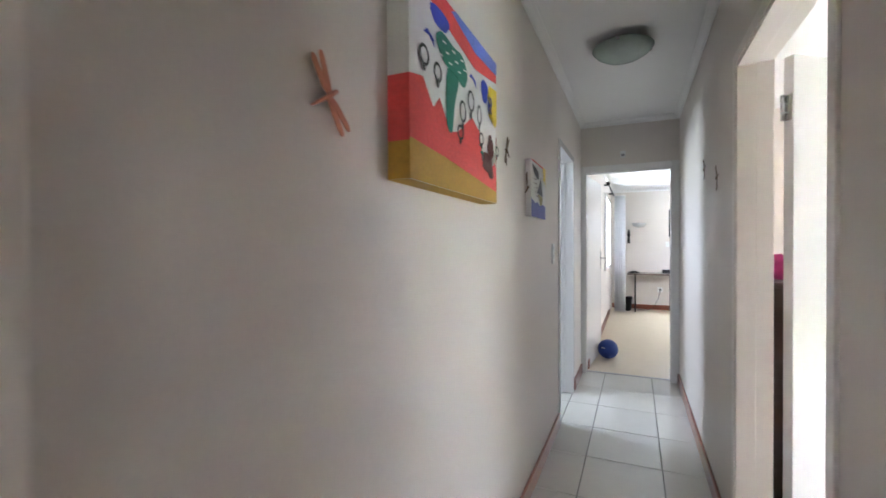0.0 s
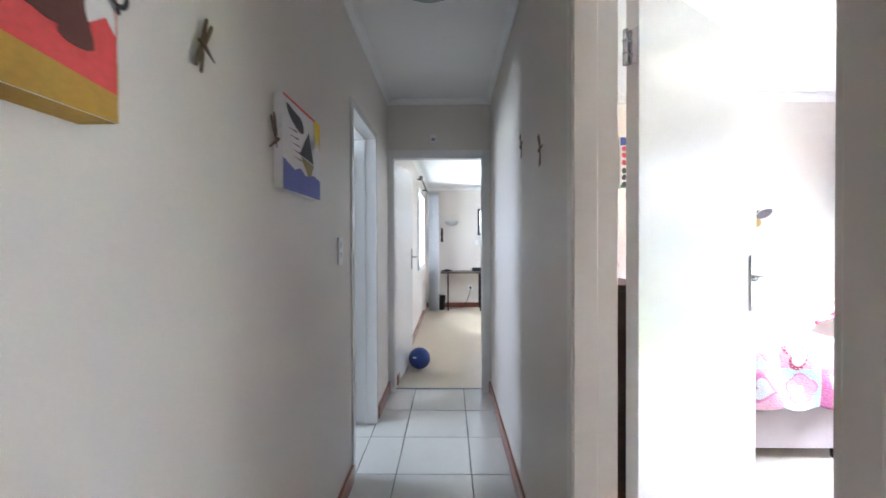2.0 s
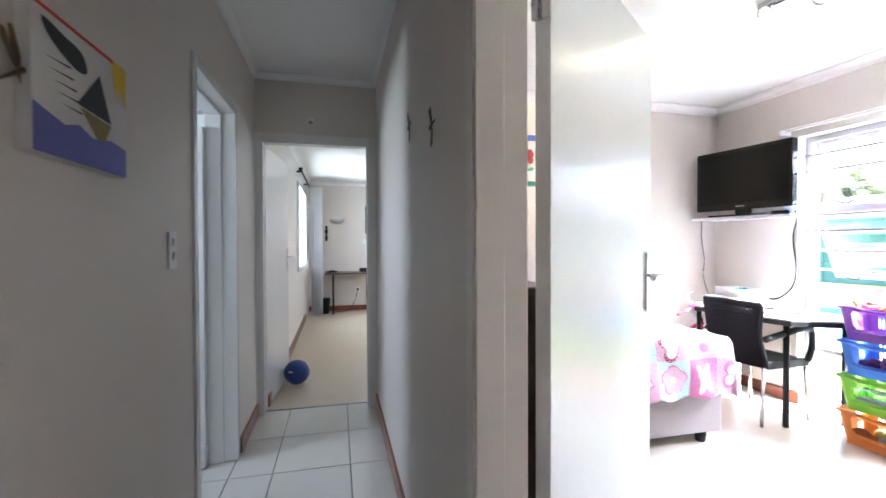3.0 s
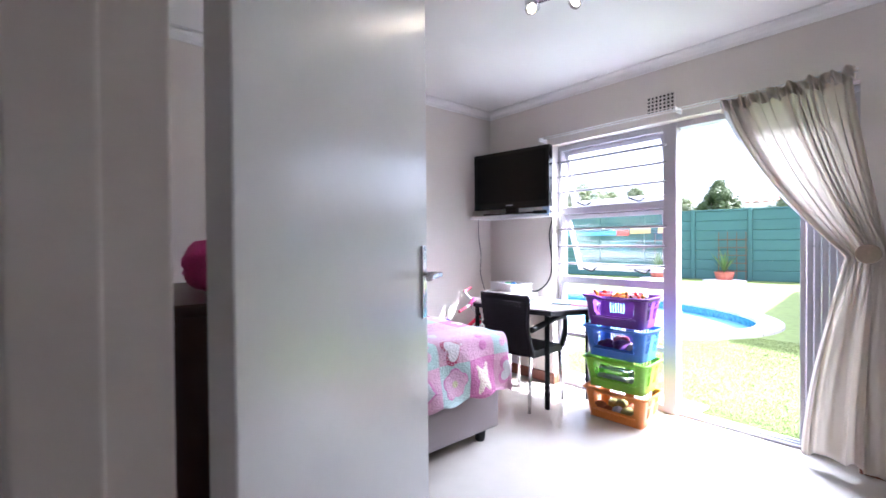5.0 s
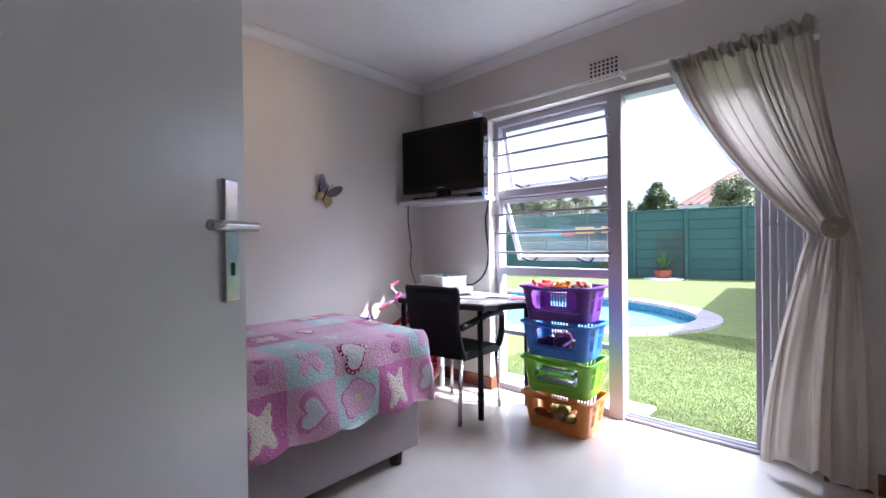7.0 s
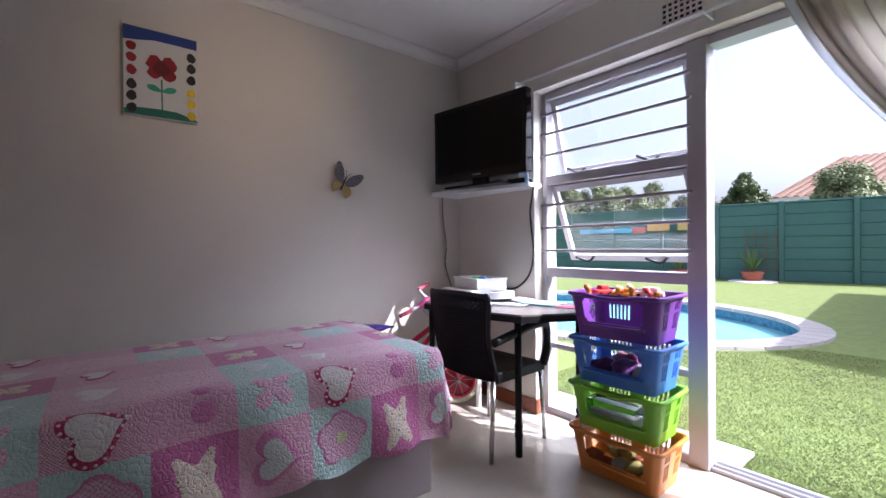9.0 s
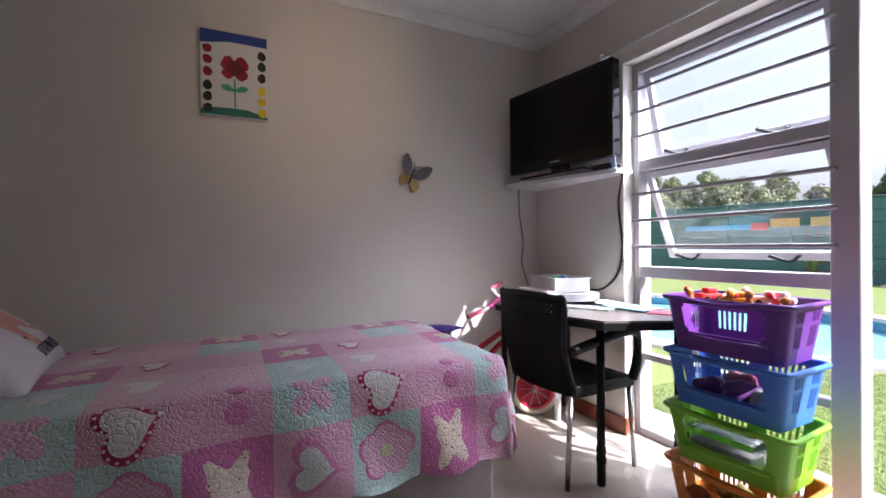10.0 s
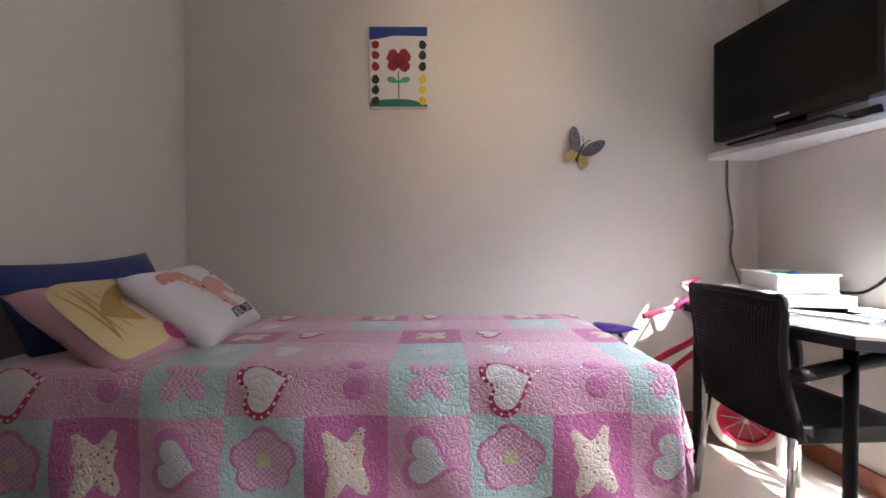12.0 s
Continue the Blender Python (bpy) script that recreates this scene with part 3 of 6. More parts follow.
quilt = thing("quilt", Matrix(), "pink and mint patchwork quilt with hearts spread over the bed", "quilt")
SQ = 0.2135
ROW_B = [-0.42, -0.155, 0.06, 0.27, 0.48, 0.69, 0.84, 0.985]
for r in range(7):
    b0, b1 = ROW_B[r], ROW_B[r + 1]
    for c in range(-1, 11):
        a0 = max(1.215, 1.335 + SQ * c)
        a1 = 1.335 + SQ * (c + 1)
        if r == 0 and a0 > QA + 0.1:
            continue
        if a0 > QA + 0.36:
            continue
        kinds = (("mint_flower", "mag_bear", "pink_heart"), ("ging_heart", "pink_dots", "mint_fly"), ("rose_white", "pale", "mint_heart"), ("pink_heart2", "ging", "mag_plain"))
        kind = kinds[r if r < 2 else 2 + r % 2][(c + (1 if r > 3 else 0)) % 3]
        m = {"mint": QMINT, "mag": QMAG, "pink": QPINK, "ging": QGING, "pale": QPALE, "rose": QROSE}[kind.split("_")[0]]
        nu, nv = 8, 9

        def puff(u, v):
            e = (16 * u * (1 - u) * v * (1 - v)) ** 0.35
            return quilt_at(a0 + (a1 - a0) * u, b0 + (b1 - b0) * v, 0.002 * e)

        pt = part("patch", sheet(puff, nu, nv), m, quilt, smooth=True)
        ca, cb = (a0 + a1) / 2, (b0 + b1) / 2
        if r == 0:
            cb = -0.27
        if kind == "mint_flower":
            motif("flower", pt, ca, cb, outline_flower, 0.090, 0.090, MPINK, 0.009)
            motif("flower_fill", pt, ca, cb, outline_flower, 0.079, 0.079, MROSE, 0.011)
            motif("flower_heart", pt, ca, cb, outline_round, 0.02, 0.02, MYEL, 0.013)
        elif kind == "mag_bear":
            motif("bear_shape", pt, ca, cb, outline_bear, 0.098, 0.096, MCREAM, 0.009, 0.08)
        elif kind == "pink_heart":
            motif("heart", pt, ca, cb, outline_heart, 0.088, 0.096, MPINK, 0.009, 1.4)
            motif("heart_fill", pt, ca, cb, outline_heart, 0.061, 0.068, MLACE, 0.0115, 1.4)
        elif kind == "ging_heart":
            motif("heart", pt, ca, cb - 0.02, outline_heart, 0.088, 0.096, MRED, 0.009, 1.87)
            motif("heart_fill", pt, ca, cb - 0.02, outline_heart, 0.067, 0.073, MWHITE, 0.011, 1.87)
            for q in range(26):
                hx, hy = outline_heart(2 * math.pi * (q + 0.5) / 26)
                hx, hy = hx * math.cos(1.87) - hy * math.sin(1.87), hx * math.sin(1.87) + hy * math.cos(1.87)
                motif("bead", pt, ca + hx * 0.0785, cb - 0.02 + hy * 0.086, outline_round, 0.0043, 0.0043, MWHITE, 0.0125)
        elif kind == "pink_dots":
            for q, s in ((0.05, 0.028), (-0.035, 0.034)):
                motif("dot", pt, ca + 0.02, cb + q, outline_round, s, s, MPINK, 0.009)
        elif kind == "mint_fly":
            motif("butterfly_shape", pt, ca, cb, outline_butterfly, 0.075, 0.08, MROSE, 0.009)
        elif kind in ("rose_white", "mint_heart"):
            motif("heart", pt, ca, cb, outline_heart, 0.06, 0.06, MWHITE if kind == "rose_white" else MLACE, 0.009, 1.87)
        elif kind == "pink_heart2":
            motif("heart", pt, ca, cb, outline_heart, 0.055, 0.06, MRED, 0.009, 1.87)
            motif("heart_fill", pt, ca, cb, outline_heart, 0.044, 0.048, MWHITE, 0.011, 1.87)
        elif kind == "mag_plain":
            motif("butterfly_shape", pt, ca, cb, outline_butterfly, 0.07, 0.06, MCREAM, 0.009)


# ---- pillows ----
def cushion(w, h, t, ear=0.10):
    """A filled cushion in its own xy plane, with pointed corners."""
    bm = bmesh.new()
    n = 22
    for s in (1, -1):
        g = []
        for i in range(n + 1):
            row = []
            for j in range(n + 1):
                u, v = 2 * i / n - 1, 2 * j / n - 1
                k = (1 - u ** 4) * (1 - v ** 4)
                x = u * w / 2 * (1 - ear * (1 - v * v) * abs(u) ** 3)
                y = v * h / 2 * (1 - ear * (1 - u * u) * abs(v) ** 3)
                z = s * t / 2 * max(k, 0) ** 0.55 + 0.006 * noise.noise((x * 9, y * 9, 3 + s))* min(1, k * 3)
                row.append(bm.verts.new((x, y, z)))
            g.append(row)
        for i in range(n):
            for j in range(n):
                bm.faces.new((g[i][j], g[i + 1][j], g[i + 1][j + 1], g[i][j + 1]))
    bmesh.ops.remove_doubles(bm, verts=bm.verts, dist=0.0005)
    return bm


def cushion_z(x, y, w, h, t):
    u, v = 2 * x / w, 2 * y / h
    return t / 2 * max((1 - u ** 4) * (1 - v ** 4), 0) ** 0.55


def print_on(name, parent, w, h, t, outline, material, lift=0.003):
    """A printed shape on a cushion's upper face, from an outline of (x, y)."""
    cx = sum(p[0] for p in outline) / len(outline)
    cy = sum(p[1] for p in outline) / len(outline)
    bm = bmesh.new()
    rings = []
    for f in (0.02, 0.3, 0.55, 0.8, 1.0):
        ring = []
        for x, y in outline:
            px, py = cx + (x - cx) * f, cy + (y - cy) * f
            ring.append(bm.verts.new((px, py, cushion_z(px, py, w, h, t) + lift)))
        rings.append(ring)
    n = len(outline)
    for q0, q1 in zip(rings, rings[1:]):
        for i in range(n):
            bm.faces.new((q0[i], q0[(i + 1) % n], q1[(i + 1) % n], q1[i]))
    bm.faces.new(rings[0])
    return part(name, bm, material, parent, smooth=True)


def rounded(pts, steps=5):
    """A closed smooth outline through points."""
    n = len(pts)
    out = []
    for i in range(n):
        a, b, c, d = (Vector((*pts[(i + k - 1) % n], 0)) for k in range(4))
        for k in range(steps):
            t = k / steps
            q = 0.5 * ((2 * b) + (c - a) * t + (2 * a - 5 * b + 4 * c - d) * t * t + (3 * b - a - 3 * c + d) * t ** 3)
            out.append((q.x, q.y))
    return out


def lettering(name, words, size, material, parent, m, cond=1.0):
    cu = bpy.data.curves.new(name, "FONT")
    cu.body, cu.size, cu.extrude, cu.align_x, cu.align_y = words, size, 0.0006, "CENTER", "CENTER"
    tmp = bpy.data.objects.new(name + "_tmp", cu)
    scene.collection.objects.link(tmp)
    bpy.context.view_layer.update()
    me = bpy.data.meshes.new_from_object(tmp.evaluated_get(bpy.context.evaluated_depsgraph_get()))
    bpy.data.objects.remove(tmp)
    me.materials.clear()
    me.materials.append(material)
    o = new(name, me)
    o.parent = parent
    o.matrix_basis = m @ Matrix.Diagonal((cond, 1, 1, 1))
    return o


def cloth(name, color, vary=0.08):
    return mat(name, color, 0.9, grain=180, vary=vary, bump=0.06, coarse=5, sheen=0.2)


NAVY = cloth("navy cotton", (0.022, 0.035, 0.16), 0.2)
PWHITE = cloth("white cotton", (0.68, 0.64, 0.66))
PPINK = cloth("pale pink cotton", (0.66, 0.36, 0.42))
YELL = cloth("yellow print", (0.72, 0.55, 0.27), 0.15)
PEACH = cloth("peach print", (0.62, 0.28, 0.22))
SKINP = cloth("pale rose print", (0.68, 0.45, 0.44))
MAGP = cloth("magenta print", (0.55, 0.07, 0.25))
INK = mat("dark print", (0.03, 0.035, 0.06), 0.8, grain=80, vary=0.1)



def facing(c, right, up):
    """The pose of a flat thing at c whose own x runs along right and whose y leans along up."""
    r = Vector(right).normalized()
    n = r.cross(Vector(up)).normalized()
    u = n.cross(r)
    m = Matrix((r, u, n)).transposed().to_4x4()
    return Matrix.Translation(c) @ m


pil = thing("pillow", facing((1.295, 4.44, 0.765), (0.02, 1, 0.03), (-0.42, 0, 0.9)), "navy blue cotton pillow leaning at the bed's head", "pillow")
part("case", cushion(0.72, 0.44, 0.13), NAVY, pil, smooth=True)

pil2 = thing("cushion", facing((1.53, 4.235, 0.755), (0.24, 0.97, 0.0), (-0.84, 0.0, 0.45)), "pink cushion printed with yellow and rose shapes", "cushion")
part("case", cushion(0.46, 0.46, 0.13), PPINK, pil2, smooth=True)
GOLD = cloth("gold print", (0.50, 0.30, 0.08), 0.2)
for nm, shape, m_, lf in (
        ("yellow_print", ((.30, .06), (.10, .20), (.06, .6), (.08, .91), (.25, .93), (.46, .88), (.50, .73), (.44, .66), (.40, .46), (.68, .13), (.90, .07), (.6, .05)), YELL, 0.003),
        ("gold_print", ((.66, .16), (.42, .28), (.22, .52), (.30, .62), (.43, .67), (.38, .46)), GOLD, 0.0042),
        ("rose_print", ((.69, .14), (.42, .46), (.46, .64), (.52, .72), (.62, .74), (.90, .42), (.92, .12)), SKINP, 0.0034),
        ("magenta_print", ((.50, .75), (.46, .88), (.6, .93), (.90, .92), (.93, .6), (.65, .73)), MAGP, 0.005)):
    print_on(nm, pil2, 0.46, 0.46, 0.13, rounded([((p - 0.5) * 0.45, (0.5 - q) * 0.45) for p, q in shape], 4), m_, lf)

for k in range(6):
    line = [(0.12 + 0.045 * k + 0.05 * math.sin(2.2 * q / 8 + k), 0.16 + 0.68 * q / 8 - 0.02 * k * q / 8) for q in range(9)]
    strand = line + [(p + 0.012 * math.sin(math.pi * n / 8), q + 0.004) for n, (p, q) in reversed(list(enumerate(line)))][1:-1]
    print_on("strand_print", pil2, 0.46, 0.46, 0.13, [((p - 0.5) * 0.45, (0.5 - q) * 0.45) for p, q in strand], GOLD, 0.0046)

pil3 = thing("cushion", facing((1.64, 4.45, 0.79), (-0.10, 0.995, 0.03), (-0.72, -0.14, 0.62)), "white cushion printed with a peach shape and small lettering", "cushion")
part("case", cushion(0.54, 0.38, 0.12), PWHITE, pil3, smooth=True)
print_on("peach_print", pil3, 0.54, 0.38, 0.12, rounded([(x - 0.01, y - 0.04) for x, y in ((-0.12, 0.15), (-0.04, 0.16), (0.0, 0.09), (0.10, 0.11), (0.17, 0.06), (0.19, -0.03), (0.15, -0.02), (0.13, 0.02), (0.06, 0.01), (0.07, -0.06), (0.02, -0.06), (0.0, 0.02), (-0.05, 0.07))]), PEACH)
for q in (-0.19, -0.15):
    print_on("peach_print", pil3, 0.54, 0.38, 0.12, rounded([(q, 0.12), (q + 0.05, 0.13), (q + 0.03, 0.09), (q - 0.01, 0.08)]), PEACH)
for k in range(12):
    x, y = random.uniform(-0.16, 0.16), random.uniform(-0.14, 0.13)
    print_on("speck", pil3, 0.54, 0.38, 0.12, [(x + 0.0085 * math.cos(q), y + 0.0085 * math.sin(q)) for q in (0, 1, 2, 3, 4, 5)], random.choice([INK, PEACH, YELL]), 0.003)
words = lettering("lettering", "LITTLE PRINCESS", 0.055, INK, pil3, Matrix())
for v in words.data.vertices:
    x_, y_ = 0.06 + v.co.x * 0.44, -0.125 + v.co.y
    v.co = (x_, y_, cushion_z(x_, y_, 0.54, 0.38, 0.12) + 0.005 + v.co.z)

# ---- bedroom: desk ----
DESKTOP = mat("grey speckled laminate", (0.21, 0.185, 0.17), 0.25, grain=90, vary=0.2, bump=0.006)
desk = thing("desk", Matrix(), "dark edged desk with cut corners under the television", "desk")
DT = [(3.70, 4.0), (3.95, 3.87), (4.262, 3.87), (4.262, 4.92), (3.86, 4.92), (3.64, 4.72), (3.645, 4.2)]
part("tabletop", plate(DT, 0.738, 0.746), DESKTOP, desk)
part("edge_band", plate([(3.95 + (x - 3.95) * 1.012, 4.38 + (y - 4.38) * 1.008) for x, y in DT], 0.706, 0.7375), BLACKP, desk, "black moulded edge")
for x, y, m, lab in ((3.766, 4.08, BLACKP, "black leg"), (3.725, 4.765, BLACKP, "black leg"), (4.08, 4.72, WHITEP, "white leg"), (4.18, 4.0, BLACKP, "black leg")):
    lg = part("leg", lathe([(0.017, 0.0), (0.019, 0.004), (0.019, 0.10), (0.022, 0.104), (0.022, 0.125), (0.019, 0.13), (0.019, 0.145), (0.022, 0.15), (0.022, 0.17), (0.018, 0.175), (0.018, 0.706)], 14, Matrix.Translation((x, y, 0))), m, desk, lab, True)


def slab(name, m, w, d, h, material, label, category, bevel=0.003):
    return solid_at(name, box(bmesh.new(), -w / 2, w / 2, -d / 2, d / 2, 0, h, bevel), material, label, category, m)


def solid_at(name, bm, material, label, category, m, smooth=False, group=""):
    o = solid(name, bm, material, label, category, smooth=smooth, group=group)
    o.matrix_basis = m
    return o


GREYB = mat("grey box card", (0.45, 0.44, 0.45), 0.5, grain=40, vary=0.15, bump=0.01)
BLUEP = mat("pale blue paper", (0.35, 0.58, 0.68), 0.6, grain=40, vary=0.1)
PINKP = mat("red pink card", (0.65, 0.10, 0.16), 0.5, grain=40, vary=0.1)
GREENP = mat("green plastic", (0.05, 0.42, 0.14), 0.35)
TEALP = mat("blue plastic", (0.02, 0.16, 0.5), 0.35)
slab("flat_box", pose(4.05, 4.70, 0.746, 0, 0, -12), 0.34, 0.40, 0.05, GREYB, "flat grey cardboard box on the desk", "box")
slab("book", pose(4.04, 4.71, 0.7965, 0, 0, -8), 0.28, 0.34, 0.012, PAPER, "white covered book on a flat box", "book")
tub = thing("storage_tub", pose(4.07, 4.69, 0.809, 0, 0, -14), "white plastic tub on the desk", "tub")
for nme, d in (("side", (-0.1, 0.1, -0.165, -0.16, 0.004, 0.065)), ("side", (-0.1, 0.1, 0.16, 0.165, 0.004, 0.065)), ("side", (-0.105, -0.1, -0.165, 0.165, 0.004, 0.065)), ("side", (0.1, 0.105, -0.165, 0.165, 0.004, 0.065)), ("base", (-0.105, 0.105, -0.165, 0.165, 0, 0.004))):
    part(nme, boxes(d), WHITEP, tub)
part("rim", boxes((-0.113, 0.113, -0.173, -0.163, 0.066, 0.072), (-0.113, 0.113, 0.163, 0.173, 0.066, 0.072), (-0.113, -0.103, -0.163, 0.163, 0.066, 0.072), (0.103, 0.113, -0.163, 0.163, 0.066, 0.072)), WHITEP, tub)
for k, (m, dx, dy, r) in enumerate(((GREENP, -0.02, 0.02, 0.024), (TEALP, 0.02, -0.02, 0.027), (GREENP, 0.03, 0.04, 0.018))):
    bmx = bmesh.new()
    bmesh.ops.create_icosphere(bmx, subdivisions=2, radius=r, matrix=Matrix.Diagonal((1.3, 1, 0.8, 1)))
    solid_at("toy", bmx, m, ("small green plastic toy in the white tub", "small blue plastic toy in the white tub")[k % 2], "toy", pose(4.07 + dx, 4.69 + dy, 0.865, 10 * k, 20, 40 * k), True)
for x, y, rz, w, d, m, lab in ((3.98, 4.36, 20, 0.21, 0.29, PAPER, "sheet of white paper on the desk"), (4.13, 4.40, -15, 0.2, 0.26, PAPER, "sheet of white paper on the desk"), (4.1, 4.2, 8, 0.17, 0.24, BLUEP, "pale blue booklet on the desk"), (4.1, 4.0, 30, 0.10, 0.15, PINKP, "red pink card on the desk"), (3.99, 4.52, 40, 0.2, 0.28, PAPER, "sheet of white paper on the desk")):
    slab("paper" if m is PAPER else "booklet", pose(x, y, 0.7465 + 0.003 * (rz % 5) / 2, 0, 0, rz), w, d, 0.004, m, lab, "paper", 0.0)

# ---- chair ----
chair = thing("chair", pose(3.83, 4.34, 0.0, 0, 0, 2), "black perforated plastic armchair with metal legs at the desk", "chair")


WEAVE = mat("woven black plastic", (0.006, 0.006, 0.007), 0.5, spec=0.15, grain=70, vary=0.2, bump=0.12)


def back_at(u, v):
    y = (u - 0.5) * (0.46 - 0.03 * (1 - v) - 0.035 * math.sin(math.pi * v))
    z = 0.395 + 0.45 * v
    x = -0.20 - 0.07 * v + 0.03 * (1 - (2 * u - 1) ** 2) * (-1) + 0.02 * (2 * v - 1) ** 2
    z += -0.012 * (2 * u - 1) ** 2 * v
    return (x, y, z)


def woven_at(u, v):
    """The backrest with small raised squares."""
    x, y, z = back_at(u, v)
    i, j = round(u * 70), round(v * 64)
    return (x - (0.0022 if i % 2 and j % 2 and 3 < i < 67 and 4 < j < 60 else 0.0), y, z)


def holes(fn, nu, nv, keep, thick):
    bm = bmesh.new()
    g = [[bm.verts.new(fn(i / nu, j / nv)) for j in range(nv + 1)] for i in range(nu + 1)]
    for i in range(nu):
        for j in range(nv):
            if keep(i, j):
                bm.faces.new((g[i][j], g[i + 1][j], g[i + 1][j + 1], g[i][j + 1]))
    bmesh.ops.delete(bm, geom=[v for v in bm.verts if not v.link_faces], context="VERTS")
    bmesh.ops.solidify(bm, geom=bm.faces[:], thickness=thick)
    return bm


part("backrest", holes(woven_at, 70, 64, lambda i, j: not (7 < i < 63 and (i % 4 == 1 and j in (54, 58) or i % 4 == 3 and j == 56)), 0.006), WEAVE, chair, "perforated black backrest")
part("back_rim", bar(spline([back_at(0, 0), back_at(0, 0.5), back_at(0.01, 0.97), back_at(0.12, 1.0), back_at(0.5, 1.0), back_at(0.88, 1.0), back_at(0.99, 0.97), back_at(1, 0.5), back_at(1, 0)], 5), 0.012, 8), BLACKP, chair, smooth=True)
part("seat", sheet(lambda u, v: (-0.21 + 0.44 * u, (v - 0.5) * (0.42 + 0.04 * u), 0.445 - 0.018 * math.sin(math.pi * u) * math.sin(math.pi * v) - 0.02 * max(0, u - 0.85) / 0.15), 18, 18, 0.018), BLACKP, chair, smooth=True)
for d in ((-0.20, 0.21, -0.215, -0.20, 0.385, 0.44), (-0.20, 0.21, 0.20, 0.215, 0.385, 0.44), (0.2, 0.215, -0.199, 0.199, 0.385, 0.43)):
    part("apron", boxes(d, bevel=0.004), BLACKP, chair)
for s in (-1, 1):
    part("armrest", bar(spline([(-0.225, s * 0.225, 0.60), (-0.10, s * 0.25, 0.635), (0.08, s * 0.255, 0.665), (0.17, s * 0.25, 0.655), (0.20, s * 0.24, 0.60), (0.205, s * 0.23, 0.50), (0.19, s * 0.215, 0.42)], 5), 0.019, 10, 1.2), BLACKP, chair, smooth=True)
    part("leg", bar([(-0.195, s * 0.20, 0.40), (-0.235, s * 0.215, 0.0)], (0.013, 0.011), 12), CHROME, chair, "metal leg", True)
    part("leg", bar([(0.185, s * 0.20, 0.40), (0.20, s * 0.215, 0.0)], (0.013, 0.011), 12), CHROME, chair, "metal leg", True)

# ---- stacked baskets ----


def round_loop(hx, hy, r, z, long=34, short=22, turn=6):
    """A rounded rectangle, from the front's (-x) far end round to its start."""
    pts = []
    for (cx, cy), a0, n, way in (((-1, 1), 180, long, (0, -1)), ((-1, -1), 180, short, (1, 0)), ((1, -1), 270, long, (0, 1)), ((1, 1), 0, short, (-1, 0))):
        run = (2 * hy if way[0] == 0 else 2 * hx) - 2 * r
        sx, sy = {(0, -1): (-hx, hy - r), (1, 0): (-hx + r, -hy), (0, 1): (hx, -hy + r), (-1, 0): (hx - r, hy)}[way]
        for k in range(n):
            pts.append((sx + way[0] * run * k / n, sy + way[1] * run * k / n, z))
        ex, ey = sx + way[0] * run, sy + way[1] * run
        nx, ny = -way[1], way[0]
        for k in range(turn):
            a = math.pi / 2 * k / turn
            pts.append((ex + r * (way[0] * math.sin(a) + nx * (1 - math.cos(a))), ey + r * (way[1] * math.sin(a) + ny * (1 - math.cos(a))), z))
    return pts


def basket(m, material, label):
    """A tapered stacking basket: open front, slots behind and at the sides. Long side along y, front to -x."""
    b = thing("basket", m, label, "basket", "stacked toy baskets")
    hh, nv = 0.208, 14
    lo, hi = round_loop(0.115, 0.185, 0.03, 0.003), round_loop(0.145, 0.215, 0.035, hh)
    n = len(lo)

    def keep(i, j):
        if i < 34:
            if not (4 <= j <= 11 and 3 <= i <= 30):
                return True
            return (j in (4, 11) and i in (3, 30))
        for s0, nu in ((40, 22), (68, 34), (108, 22)):
            k = i - s0
            if 0 <= k < nu:
                return not (3 <= j <= 11 and (j != 8 or (nu == 34 and k < 15)) and k % 2 == 1 and 2 < k < nu - 2 and abs(k - nu / 2) > 2)
        return True

    bm = bmesh.new()
    g = [[bm.verts.new(Vector(lo[i]).lerp(Vector(hi[i]), (k / nv) ** 0.85)) for k in range(nv + 1)] for i in range(n)]
    for i in range(n):
        for k in range(nv):
            if keep(i, k):
                q = (i + 1) % n
                bm.faces.new((g[i][k], g[q][k], g[q][k + 1], g[i][k + 1]))
    bmesh.ops.delete(bm, geom=[v for v in bm.verts if not v.link_faces], context="VERTS")
    bmesh.ops.solidify(bm, geom=bm.faces[:], thickness=0.003)
    part("body", bm, material, b)
    part("bottom", boxes((-0.112, 0.112, -0.18, 0.18, 0, 0.004)), material, b)
    rim = [(x * 1.045, y * 1.03, hh - 0.004 - (0.014 if -0.12 < y < 0.12 and x < -0.1 else 0.0) * (1 - (y / 0.12) ** 2)) for x, y, z in hi[::2]]
    part("rim", bar(rim + rim[:2], 0.0095, 8), material, b, smooth=True)
    part("lip", bar([(-0.132, 0.145, 0.062), (-0.134, 0.0, 0.058), (-0.132, -0.145, 0.062)], 0.006, 8), material, b, smooth=True)
    return b


def plastic(name, c, trans=0.0):
    return mat(name, c, 0.35, grain=60, vary=0.06, bump=0.006, coarse=4, trans=trans)


ORANGE, LIME = plastic("orange plastic", (0.66, 0.22, 0.035)), plastic("lime green plastic", (0.22, 0.52, 0.03))
BLUEB, PURPLE = plastic("blue plastic", (0.06, 0.19, 0.60)), plastic("purple plastic", (0.15, 0.04, 0.27))
BK = [(0, ORANGE, "orange plastic stacking basket standing on the floor", 0.0), (1, LIME, "lime green plastic stacking basket in a stack", 1.0), (2, BLUEB, "blue plastic stacking basket in a stack", -1.0), (3, PURPLE, "purple plastic stacking basket on top of the stack", 0.5)]
BM = []
for k, m, lab, dz in BK:
    w = pose(4.035, 3.645, 0.217 * k + 0.001, 0, 0, 2 + dz * 1.5)
    BM.append(w)
    basket(w, m, lab)


